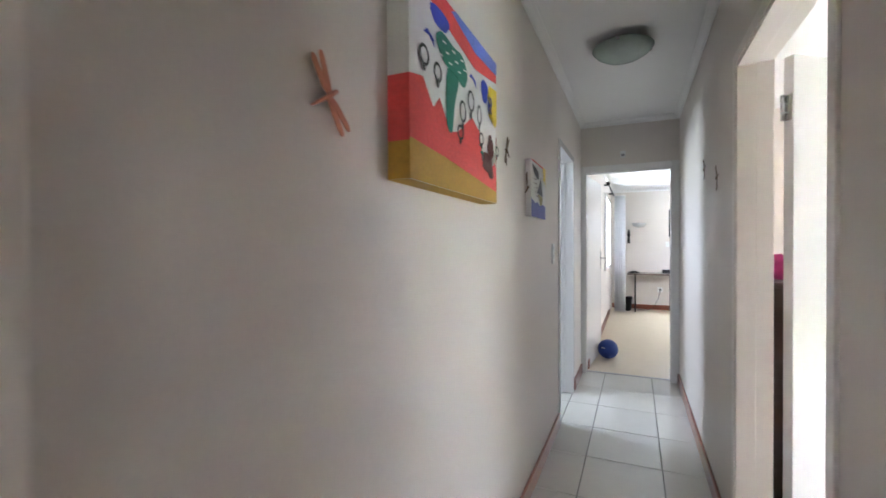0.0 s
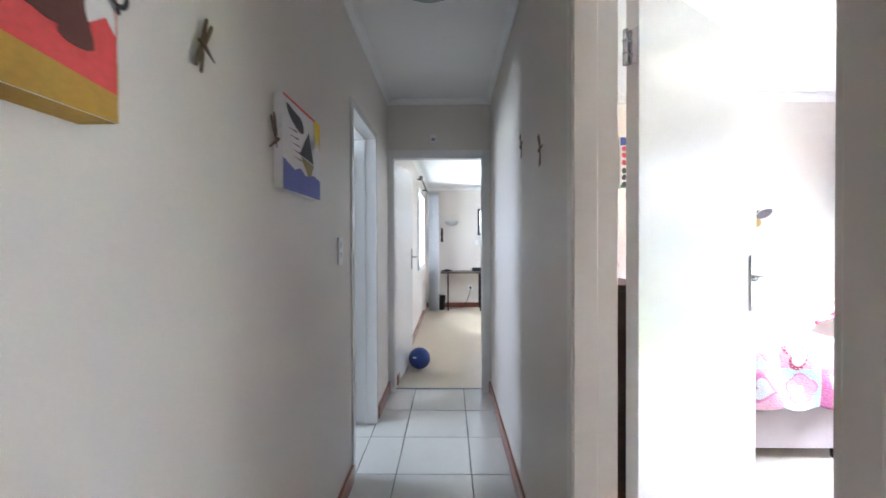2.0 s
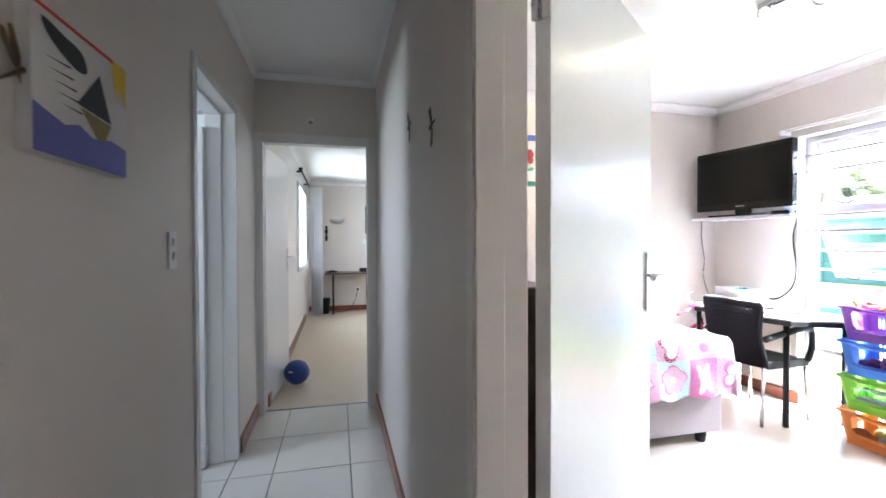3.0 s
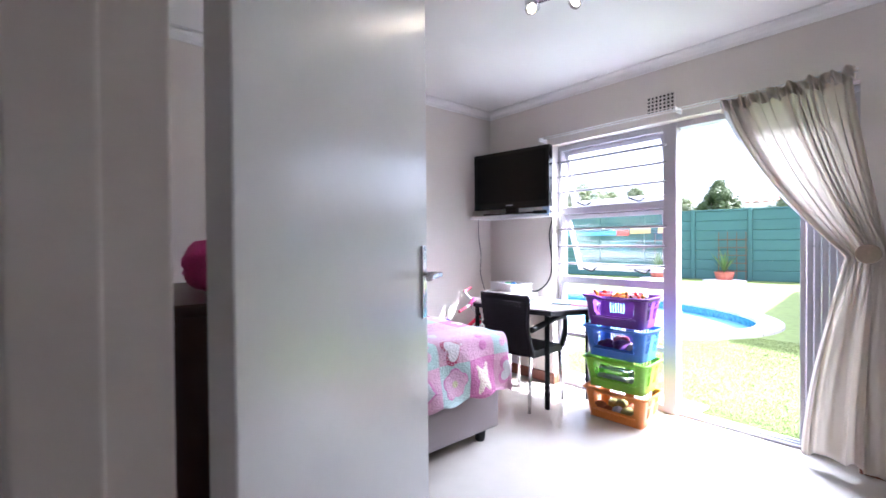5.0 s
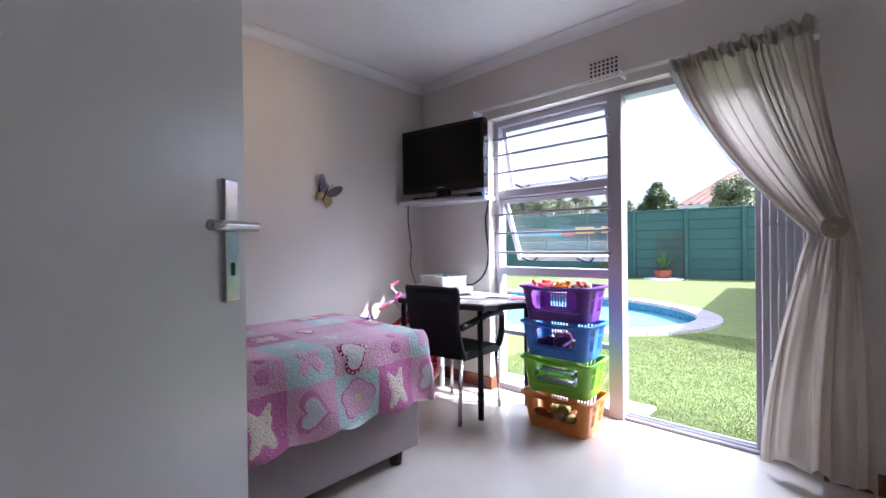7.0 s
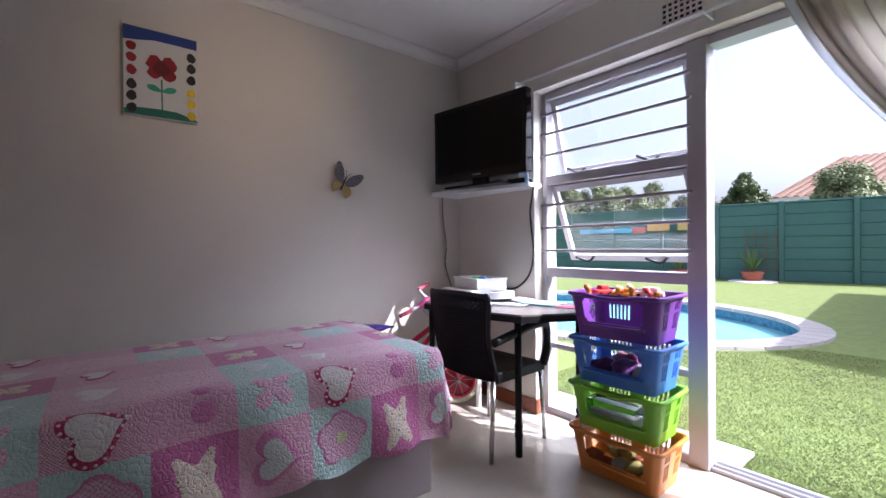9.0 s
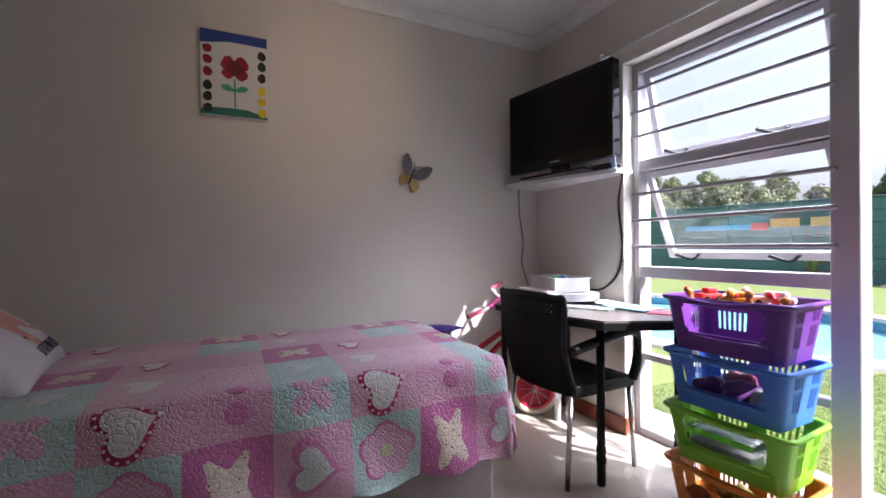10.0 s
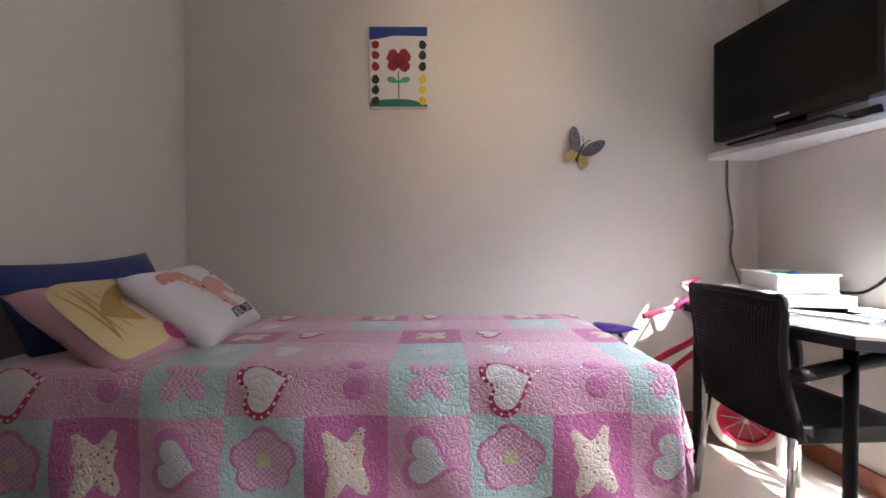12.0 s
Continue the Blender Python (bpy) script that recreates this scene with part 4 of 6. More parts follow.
def lump(name, m, r, material, label, category, seed, group=""):
    bm = bmesh.new()
    bmesh.ops.create_icosphere(bm, subdivisions=3, radius=1.0)
    for v in bm.verts:
        k = 1 + 0.28 * noise.noise(v.co * 1.7 + Vector((seed * 3.1, 0, 0))) + 0.12 * noise.noise(v.co * 4 + Vector((0, seed, 0)))
        v.co = Vector((v.co.x * r[0], v.co.y * r[1], v.co.z * r[2])) * k
    return solid_at(name, bm, material, label, category, m, True, group)


PLUSH = mat("purple plush", (0.10, 0.02, 0.16), 0.95, grain=220, vary=0.3, bump=0.12, sheen=0.4)
PLUSH2 = mat("dark pink plush", (0.30, 0.03, 0.12), 0.95, grain=220, vary=0.3, bump=0.12, sheen=0.4)
GREYP = mat("grey plush", (0.30, 0.30, 0.34), 0.95, grain=220, vary=0.2, bump=0.12)
OLIVE = mat("olive cloth", (0.20, 0.17, 0.05), 0.9, grain=150, vary=0.3, bump=0.08)
RUST = mat("rust cloth", (0.28, 0.08, 0.03), 0.9, grain=150, vary=0.3, bump=0.08)
for k, (x, y, r, m) in enumerate(((-0.05, 0.08, 0.055, PLUSH), (-0.045, -0.03, 0.06, PLUSH), (-0.05, -0.11, 0.05, GREYP), (0.05, 0.03, 0.07, PLUSH2))):
    lump("plush_toy", BM[2] @ pose(x, y, 0.062, 0, 0, 40 * k), (r, r * 1.2, r * 0.95), m, ("dark purple plush toy in the blue basket", "dark purple plush toy in the blue basket", "grey plush toy in the blue basket", "dark pink plush toy in the blue basket")[k], "soft toy", k)
for k in range(9):
    x, y = -0.07 + 0.14 * (k % 2) + random.uniform(-0.01, 0.01), -0.13 + 0.032 * k
    lump("doll_clothes", BM[0] @ pose(x, y, 0.045 + 0.012 * (k % 3), 0, 20 * k, 30 * k), (0.038, 0.045, 0.034), (OLIVE, RUST, OLIVE, RUST, GREYP)[k % 5], "crumpled bit of doll's clothing in the orange basket", "cloth", k + 7, "toys in the orange basket")
cb = thing("clear_box", BM[1] @ pose(-0.055, 0.03, 0.004), "clear plastic box lying in the green basket", "box")
CLEARP = glass("clear plastic", (0.9, 0.92, 0.95), 0.08)
part("tub", box(bmesh.new(), -0.05, 0.05, -0.12, 0.12, 0.0, 0.13, 0.008, 2), CLEARP, cb)
part("contents", box(bmesh.new(), -0.042, 0.042, -0.11, 0.11, 0.006, 0.085, 0.02, 2), mat("pale grey felt", (0.5, 0.5, 0.48), 0.9, grain=40, vary=0.4, bump=0.1), cb)


def toy_car(m, body, label, long=0.08):
    t = thing("toy_car", m, label, "toy car", "toys in the purple basket")
    part("body", box(bmesh.new(), -0.022, 0.022, -long / 2, long / 2, 0.008, 0.03, 0.007, 2), body, t)
    part("cabin", box(bmesh.new(), -0.018, 0.018, -long * 0.28, long * 0.2, 0.03, 0.05, 0.007, 2), body, t)
    for x in (-0.022, 0.022):
        for y in (-long * 0.3, long * 0.3):
            part("wheel", lathe([(0.01, -0.004), (0.01, 0.004)], 12, pose(x, y, 0.01, 0, 90, 0)), BLACKP, t)


def toy_figure(m, col, label):
    bm = lathe([(0.012, 0.0), (0.016, 0.01), (0.011, 0.035), (0.006, 0.042), (0.013, 0.05), (0.015, 0.06), (0.01, 0.071), (0.0, 0.074)], 12)
    solid_at("figurine", bm, col, label, "figurine", m, True, "toys in the purple basket")


ORP, REDP, PKP = plastic("toy orange", (0.72, 0.28, 0.03)), plastic("toy red", (0.6, 0.03, 0.03)), plastic("toy pale pink", (0.72, 0.5, 0.55))
TOP = BM[3]
toy_car(TOP @ pose(0.02, -0.10, 0.19, 0, 0, 12), PKP, "pale pink toy van on the purple basket", 0.13)
toy_car(TOP @ pose(-0.03, 0.10, 0.19, 0, 0, 70), REDP, "red toy car on the purple basket", 0.09)
toy_car(TOP @ pose(-0.05, -0.02, 0.185, 0, 0, 30), ORP, "orange toy car on the purple basket")
for k in range(14):
    toy_figure(TOP @ pose(-0.09 + 0.055 * (k % 4) + random.uniform(-0.01, 0.01), -0.17 + 0.025 * k, 0.185, random.uniform(-60, 60), random.uniform(-50, 50), 20 * k), (ORP, REDP, PKP, YELL)[k % 4], "small bright plastic figurine on the purple basket")

# ---- television and its shelf ----
shelf = thing("wall_shelf", Matrix(), "white corner wall shelf under the television", "shelf")
part("board", plate([(RE - 0.002, 4.33), (4.16, 4.33), (3.965, 5.06), (4.0, RN - 0.002), (RE - 0.002, RN - 0.002)], 1.455, 1.478), WHITEP, shelf)
tv = thing("television", pose(4.065, 4.672, 1.479, 0, 0, 98.0), "black flat television on a glossy foot, switched off", "television")
part("case", box(bmesh.new(), -0.385, 0.385, -0.03, 0.035, 0.055, 0.565, 0.008, 2), GLOSSB, tv)
part("back_bulge", box(bmesh.new(), -0.28, 0.28, -0.075, -0.028, 0.12, 0.5, 0.02, 2), BLACKP, tv)
part("screen", boxes((-0.355, 0.355, 0.0352, 0.0362, 0.11, 0.535)), SCREEN, tv, "dark matt screen")
part("badge", boxes((-0.035, 0.035, 0.036, 0.0375, 0.08, 0.088)), STEEL, tv)
part("neck", box(bmesh.new(), -0.06, 0.06, -0.03, 0.01, 0.006, 0.08, 0.006), GLOSSB, tv)
part("foot", box(bmesh.new(), -0.24, 0.24, -0.09, 0.09, 0.0, 0.014, 0.006, 2), GLOSSB, tv)
slab("media_box", pose(4.17, 4.42, 1.479, 0, 0, 8), 0.10, 0.13, 0.03, GLOSSB, "small black media box on the wall shelf", "media box")
brk = solid_at("photo_stand", boxes((-0.004, 0.004, -0.03, 0.03, 0, 0.09), (-0.03, 0.004, -0.03, 0.03, 0, 0.004)), mat("pale blue acrylic", (0.45, 0.58, 0.75), 0.2), "pale blue acrylic stand on the wall shelf", "stand", pose(4.15, 4.36, 1.479, 0, -18, 20))

# leads
GREYC = mat("grey cable", (0.16, 0.16, 0.16), 0.5)
solid("cable", bar(spline([(4.10, RN - 0.012, 1.455), (4.105, RN - 0.008, 1.30), (4.135, RN - 0.008, 1.10), (4.125, RN - 0.008, 0.95), (4.18, RN - 0.008, 0.78), (4.17, RN - 0.02, 0.751)], 8), 0.0045, 8), GREYC, "grey cable hanging from shelf to desk", "cable", smooth=True)
solid("cable", bar(spline([(4.22, 4.40, 1.51), (4.235, 4.36, 1.46), (RE - 0.008, 4.42, 1.30), (RE - 0.008, 4.395, 1.05), (RE - 0.01, 4.43, 0.90), (RE - 0.015, 4.53, 0.81), (4.22, 4.60, 0.80)], 8), 0.006, 8), BLACKP, "black cable hanging from the television", "cable", smooth=True)

# ---- bicycle ----
bike = thing("bicycle", pose(3.60, 4.86, 0.0, 0, 0, 0), "small pink child's bicycle leaning by the bedroom wall", "bicycle")
BPINK, BWHITE = mat("pink red bicycle paint", (0.58, 0.03, 0.07), 0.25, grain=40, vary=0.08, coat=0.4), mat("cream rubber", (0.62, 0.55, 0.42), 0.7, grain=120, vary=0.15, bump=0.03)
BVIO = mat("violet saddle", (0.06, 0.02, 0.25), 0.4)


def wheel(x, tilt):
    m = pose(x, 0.0, 0.158, 90, 0, tilt)
    bm = bmesh.new()
    n = 40
    rings = []
    for k in range(n):
        a = 2 * math.pi * k / n
        ring = []
        for j in range(8):
            b = 2 * math.pi * j / 8
            rr = 0.138 + 0.02 * math.cos(b) * (1.0 if (k % 2 or abs(b) > 1) else 1.12)
            ring.append(bm.verts.new((rr * math.cos(a), rr * math.sin(a), 0.02 * math.sin(b))))
        rings.append(ring)
    for k in range(n):
        for j in range(8):
            bm.faces.new((rings[k][j], rings[(k + 1) % n][j], rings[(k + 1) % n][(j + 1) % 8], rings[k][(j + 1) % 8]))
    w = part("wheel", lathe([(0.014, -0.03), (0.014, 0.03)], 12, m), STEEL, bike)
    part("tyre", moved(bm, m), BWHITE, w, "cream knobbly tyre", True)
    part("rim", moved(lathe([(0.105, -0.012), (0.122, -0.012), (0.122, 0.012), (0.105, 0.012), (0.105, -0.012)], 36), m), BPINK, w)
    for k in range(10):
        a = math.pi * k / 5
        part("spoke", moved(bar([(0.012, 0, 0), (0.107, 0, 0)], 0.0025, 6), m @ pose(0, 0, 0, 0, 0, math.degrees(a))), STEEL, w)


wheel(0.42, -28)
wheel(-0.24, 0)
part("frame", bar(spline([(-0.16, 0, 0.50), (-0.06, 0, 0.44), (0.08, 0, 0.50), (0.25, 0, 0.585)], 6), 0.017, 10), BPINK, bike, smooth=True)
part("lower_tube", bar(spline([(-0.06, 0, 0.24), (-0.02, 0, 0.32), (0.10, 0, 0.43), (0.255, 0, 0.54)], 6), 0.017, 10), BPINK, bike, smooth=True)
part("seat_tube", bar([(-0.04, 0, 0.22), (-0.17, 0, 0.53)], 0.014, 10), BPINK, bike, smooth=True)
for s in (-1, 1):
    part("stay", bar([(-0.05, s * 0.03, 0.24), (-0.24, s * 0.035, 0.158)], 0.009, 8), BPINK, bike)
    part("fork", bar(spline([(0.27, s * 0.03, 0.46), (0.33, s * 0.04, 0.30), (0.42, s * 0.035, 0.158)], 5), 0.010, 8), BPINK, bike, smooth=True)
part("steerer", bar([(0.29, 0, 0.44), (0.235, 0, 0.62)], 0.014, 10), CHROME, bike, smooth=True)
part("handlebar", bar(spline([(-0.08, -0.165, 0.71), (0.03, -0.12, 0.72), (0.12, -0.05, 0.66), (0.24, 0, 0.62), (0.26, 0.05, 0.68), (0.20, 0.1, 0.76), (0.17, 0.11, 0.80)], 6), 0.011, 10), mat("white enamel bar", (0.7, 0.68, 0.68), 0.25), bike, smooth=True)
part("grip", bar([(-0.17, -0.19, 0.69), (-0.07, -0.16, 0.712)], 0.0125, 10), PINKP, bike, "red rubber grip")
part("grip", bar([(0.17, 0.11, 0.80), (0.26, 0.12, 0.83)], 0.0125, 10), PINKP, bike, "red rubber grip")
part("bar_pad", bar([(-0.01, -0.14, 0.72), (0.12, -0.06, 0.755)], 0.017, 10), mat("pink pad", (0.6, 0.08, 0.25), 0.7), bike, "pink handlebar pad", True)
part("saddle", sweep(bmesh.new(), [(-0.33, 0, 0.602), (-0.30, 0, 0.605), (-0.22, 0, 0.60), (-0.14, 0, 0.60), (-0.10, 0, 0.595)], (0.03, 0.065, 0.06, 0.025, 0.012), 14, True, 0.4), BVIO, bike, "violet saddle", True)
part("seat_post", bar([(-0.20, 0, 0.585), (-0.12, 0, 0.42)], 0.012, 10), CHROME, bike, smooth=True)
part("chain_guard", box(bmesh.new(), -0.22, 0.02, -0.035, -0.03, 0.17, 0.25, 0.01), BPINK, bike)

# ---- pictures and ornaments ----
CANV = mat("canvas white paint", (0.70, 0.68, 0.66), 0.75, grain=200, vary=0.06, bump=0.05)


def paint(name, c):
    return mat(name, c, 0.6, grain=70, vary=0.2, bump=0.06, coarse=9)


PRED, PBLUE, PYEL, PGREEN = paint("red paint", (0.62, 0.055, 0.05)), paint("blue paint", (0.035, 0.06, 0.45)), paint("yellow paint", (0.75, 0.55, 0.02)), paint("green paint", (0.015, 0.16, 0.11))
PBROWN, POCHRE, PDARK, PLILAC = paint("brown paint", (0.09, 0.02, 0.012)), paint("ochre paint", (0.42, 0.24, 0.02)), paint("black paint", (0.02, 0.018, 0.018)), paint("lilac blue paint", (0.11, 0.12, 0.42))
PNAVY, PCRIM, PMINT = paint("navy paint", (0.02, 0.05, 0.25)), paint("crimson paint", (0.30, 0.01, 0.02)), paint("mint paint", (0.05, 0.36, 0.24))


def daub(parent, name, outline, material, z):
    """A flat stroke of paint on a canvas that lies in its own xy plane; z is the layer."""
    bm = bmesh.new()
    bm.faces.new([bm.verts.new((x, y, z)) for x, y in outline])
    bmesh.ops.triangulate(bm, faces=bm.faces[:])
    top = bm.faces[:]
    r = bmesh.ops.extrude_face_region(bm, geom=top)
    bmesh.ops.translate(bm, vec=(0, 0, -0.0007), verts=[v for v in r["geom"] if isinstance(v, bmesh.types.BMVert)])
    return part(name, bm, material, parent)


def blob(cx, cy, rx, ry, n=14, rough=0.15, seed=0):
    return [(cx + rx * (1 + rough * math.sin(3 * a + seed)) * math.cos(a), cy + ry * (1 + rough * math.cos(2 * a + seed)) * math.sin(a)) for a in [2 * math.pi * k / n for k in range(n)]]


def ring(parent, cx, cy, rx, ry, w, material, z):
    bm = bmesh.new()
    n = 18
    a = [[bm.verts.new((cx + (rx + s) * math.cos(2 * math.pi * k / n), cy + (ry + s) * math.sin(2 * math.pi * k / n), z)) for k in range(n)] for s in (0, w)]
    for k in range(n):
        bm.faces.new((a[0][k], a[0][(k + 1) % n], a[1][(k + 1) % n], a[1][k]))
    part("brush_ring", bm, material, parent)


# big canvas on the corridor's west wall: own x runs along +y of the house
BW, BHH, BD = 0.68, 0.70, 0.055
BK_, BKX = 0.488 / BHH, 0.633 / BW
big = thing("painting", facing((XW + 0.001, 1.784, 1.688), (0, 1, 0), (0, 0, 1)), "child's bright painting on a deep canvas hung in the corridor", "painting")
part("canvas", box(bmesh.new(), -BW * BKX / 2, BW * BKX / 2, -BHH * BK_ / 2, BHH * BK_ / 2, 0, BD, 0.0006), CANV, big)
Z = BD
x0, x1, y0, y1 = -BW / 2, BW / 2, -BHH / 2, BHH / 2
daub(big, "red_ground", [(x0, y0 + 0.12), (x0, y0 + 0.33), (x0 + 0.07, y0 + 0.35), (x0 + 0.13, y0 + 0.27), (x0 + 0.17, y0 + 0.32), (x0 + 0.24, y0 + 0.22), (x0 + 0.30, y0 + 0.24), (x0 + 0.42, y0 + 0.34), (x0 + 0.49, y0 + 0.30), (x0 + 0.53, y0 + 0.15), (x0 + 0.60, y0 + 0.14), (x0 + 0.66, y0 + 0.2), (x1, y0 + 0.17), (x1, y0 + 0.03), (x0 + 0.4, y0 + 0.08)], PRED, Z + 0.001)
daub(big, "ochre_band", [(x0, y0), (x0, y0 + 0.13), (x0 + 0.2, y0 + 0.115), (x0 + 0.45, y0 + 0.085), (x1, y0 + 0.055), (x1, y0)], POCHRE, Z + 0.002)
daub(big, "red_sky", [(x0, y1 - 0.04), (x0, y1), (x1, y1), (x1, y1 - 0.10), (x0 + 0.45, y1 - 0.14), (x0 + 0.25, y1 - 0.10)], PRED, Z + 0.001)
daub(big, "blue_sky", [(x0 + 0.25, y1 - 0.02), (x0 + 0.28, y1), (x1, y1), (x1, y1 - 0.06), (x0 + 0.45, y1 - 0.07)], paint("sky blue paint", (0.12, 0.17, 0.55)), Z + 0.002)
daub(big, "tree_trunk", rounded([(x0 + 0.22, y0 + 0.45), (x0 + 0.30, y0 + 0.45), (x0 + 0.27, y0 + 0.33), (x0 + 0.25, y0 + 0.22), (x0 + 0.21, y0 + 0.26)], 4), PGREEN, Z + 0.003)
daub(big, "tree_crown", rounded([(x0 + 0.14, y0 + 0.52), (x0 + 0.18, y0 + 0.56), (x0 + 0.26, y0 + 0.55), (x0 + 0.33, y0 + 0.55), (x0 + 0.37, y0 + 0.49), (x0 + 0.34, y0 + 0.43), (x0 + 0.27, y0 + 0.45), (x0 + 0.19, y0 + 0.46)], 4), PGREEN, Z + 0.004)
for cx, cy, rx, ry in ((0.17, 0.60, 0.06, 0.04), (0.54, 0.50, 0.035, 0.06), (0.60, 0.46, 0.025, 0.05)):
    daub(big, "blue_blob", blob(x0 + cx, y0 + cy, rx, ry), PBLUE, Z + 0.003)
daub(big, "sun_blob", [(x1, y0 + 0.56), (x1 - 0.09, y0 + 0.55), (x1 - 0.11, y0 + 0.49), (x1 - 0.08, y0 + 0.46), (x1 - 0.10, y0 + 0.41), (x1 - 0.05, y0 + 0.42), (x1 - 0.02, y0 + 0.37), (x1, y0 + 0.40)], PYEL, Z + 0.003)
for cx, cy in ((0.42, 0.50), (0.10, 0.50)):
    daub(big, "blue_stroke", [(x0 + cx - 0.03, y0 + cy), (x0 + cx - 0.01, y0 + cy + 0.02), (x0 + cx + 0.03, y0 + cy + 0.005), (x0 + cx + 0.035, y0 + cy - 0.02), (x0 + cx, y0 + cy + 0.004)], PBLUE, Z + 0.003)
for cx, cy, rx, ry in ((0.07, 0.42, 0.016, 0.022), (0.15, 0.40, 0.014, 0.022), (0.33, 0.33, 0.016, 0.03), (0.40, 0.40, 0.018, 0.03), (0.31, 0.24, 0.014, 0.018), (0.48, 0.37, 0.012, 0.03), (0.50, 0.27, 0.012, 0.018), (0.68, 0.26, 0.01, 0.016)):
    ring(big, x0 + cx, y0 + cy, rx * 1.15, ry * 1.15, 0.0105, PDARK, Z + 0.0045)
    daub(big, "figure_mark", blob(x0 + cx, y0 + cy - ry * 1.9, rx * 0.55, ry * 0.7, 8, 0.3, int(90 * cx)), PDARK, Z + 0.0046)
for cx, cy in ((0.50, 0.24), (0.51, 0.21), (0.53, 0.18)):
    daub(big, "green_stroke", [(x0 + cx - 0.02, y0 + cy), (x0 + cx + 0.01, y0 + cy + 0.016), (x0 + cx + 0.02, y0 + cy - 0.012)], PGREEN, Z + 0.003)
daub(big, "brown_shape", rounded([(x0 + 0.58, y0 + 0.30), (x0 + 0.61, y0 + 0.32), (x0 + 0.625, y0 + 0.27), (x0 + 0.645, y0 + 0.24), (x0 + 0.62, y0 + 0.20), (x0 + 0.635, y0 + 0.12), (x0 + 0.58, y0 + 0.12), (x0 + 0.59, y0 + 0.19), (x0 + 0.54, y0 + 0.19), (x0 + 0.53, y0 + 0.22), (x0 + 0.585, y0 + 0.23)], 4), PBROWN, Z + 0.0035)

for k in range(9):
    cx, cy = x0 + 0.17 + 0.022 * k, y0 + 0.50 + 0.028 * ((k * 2) % 3 - 1)
    daub(big, "white_dash", [(cx - 0.011, cy - 0.002), (cx - 0.011, cy + 0.004), (cx + 0.011, cy + 0.006), (cx + 0.011, cy)], CANV, Z + 0.005)
daub(big, "brown_shape", blob(x0 + 0.565, y0 + 0.165, 0.055, 0.03, 12, 0.2, 2), PBROWN, Z + 0.0036)
daub(big, "brown_shape", blob(x0 + 0.605, y0 + 0.25, 0.034, 0.05, 12, 0.2, 5), PBROWN, Z + 0.0037)
for o in big.children:
    if not o.name.startswith("canvas"):
        o.scale = (BKX, BK_, 1)
x0, x1 = x0 * BKX, x1 * BKX
for xe in (x0 - 0.001, x1 + 0.0002):
    part("painted_side", boxes((xe, xe + 0.0008, (y0 + 0.12) * BK_, (y0 + 0.33) * BK_, 0.001, BD + 0.0009)), PRED, big)
    part("painted_side", boxes((xe, xe + 0.0008, y0 * BK_, (y0 + 0.1199) * BK_, 0.001, BD + 0.0019)), POCHRE, big)
part("painted_side", boxes((x0, x1, y0 * BK_ - 0.0012, y0 * BK_ - 0.0004, 0.001, BD - 0.001)), POCHRE, big)

# small unstretched picture further on
sp = thing("painting", facing((XW + 0.001, 2.96, 1.59), (0, 1, 0), (0, 0, 1)), "child's small painting of a boat on blue water", "painting")
part("canvas", box(bmesh.new(), -0.175, 0.175, -0.165, 0.155, 0, 0.028, 0.002), CANV, sp)
daub(sp, "water", [(-0.175, -0.165), (-0.175, -0.06), (-0.12, -0.075), (-0.08, -0.085), (-0.03, -0.07), (0.02, -0.09), (0.1, -0.075), (0.175, -0.085), (0.175, -0.165)], PLILAC, 0.029)
daub(sp, "sail", [(0.05, 0.085), (-0.04, -0.02), (0.1, -0.03)], PDARK, 0.030)
daub(sp, "hull", [(-0.03, -0.025), (0.1, -0.035), (0.07, -0.085), (0.04, -0.09)], paint("mixed paint", (0.25, 0.2, 0.06)), 0.0305)
daub(sp, "cloud", rounded([(-0.15, 0.13), (-0.12, 0.09), (-0.04, 0.06), (0.0, 0.07), (-0.02, 0.11), (-0.08, 0.12)], 3), PDARK, 0.030)
daub(sp, "sun_corner", [(0.175, 0.155), (0.10, 0.155), (0.13, 0.05), (0.15, 0.09), (0.175, 0.04)], PYEL, 0.030)
daub(sp, "red_edge", [(-0.175, 0.155), (-0.175, 0.147), (0.11, 0.145), (0.11, 0.155)], PRED, 0.0305)
for k in range(5):
    daub(sp, "stroke", [(-0.14 + 0.012 * k, 0.05 - 0.022 * k), (-0.06 + 0.01 * k, 0.058 - 0.024 * k), (-0.06 + 0.01 * k, 0.053 - 0.024 * k)], PBROWN, 0.0295)
for o in sp.children:
    o.scale = (1.04, 0.9, 1)

# flower picture above the bed
fp = thing("painting", facing((2.333, RN - 0.001, 1.946), (1, 0, 0), (0, 0, 1)), "child's painting of a red flower on white canvas", "painting")
part("canvas", box(bmesh.new(), -0.153, 0.153, -0.213, 0.213, 0, 0.02, 0.002), CANV, fp)
daub(fp, "sky", [(-0.153, 0.213), (-0.153, 0.143), (-0.1, 0.15), (-0.03, 0.165), (0.05, 0.165), (0.153, 0.163), (0.153, 0.213)], PNAVY, 0.021)
daub(fp, "ground", [(-0.153, -0.208), (-0.153, -0.185), (-0.1, -0.172), (-0.02, -0.168), (0.06, -0.17), (0.11, -0.185), (0.153, -0.20), (0.153, -0.208)], PGREEN, 0.021)
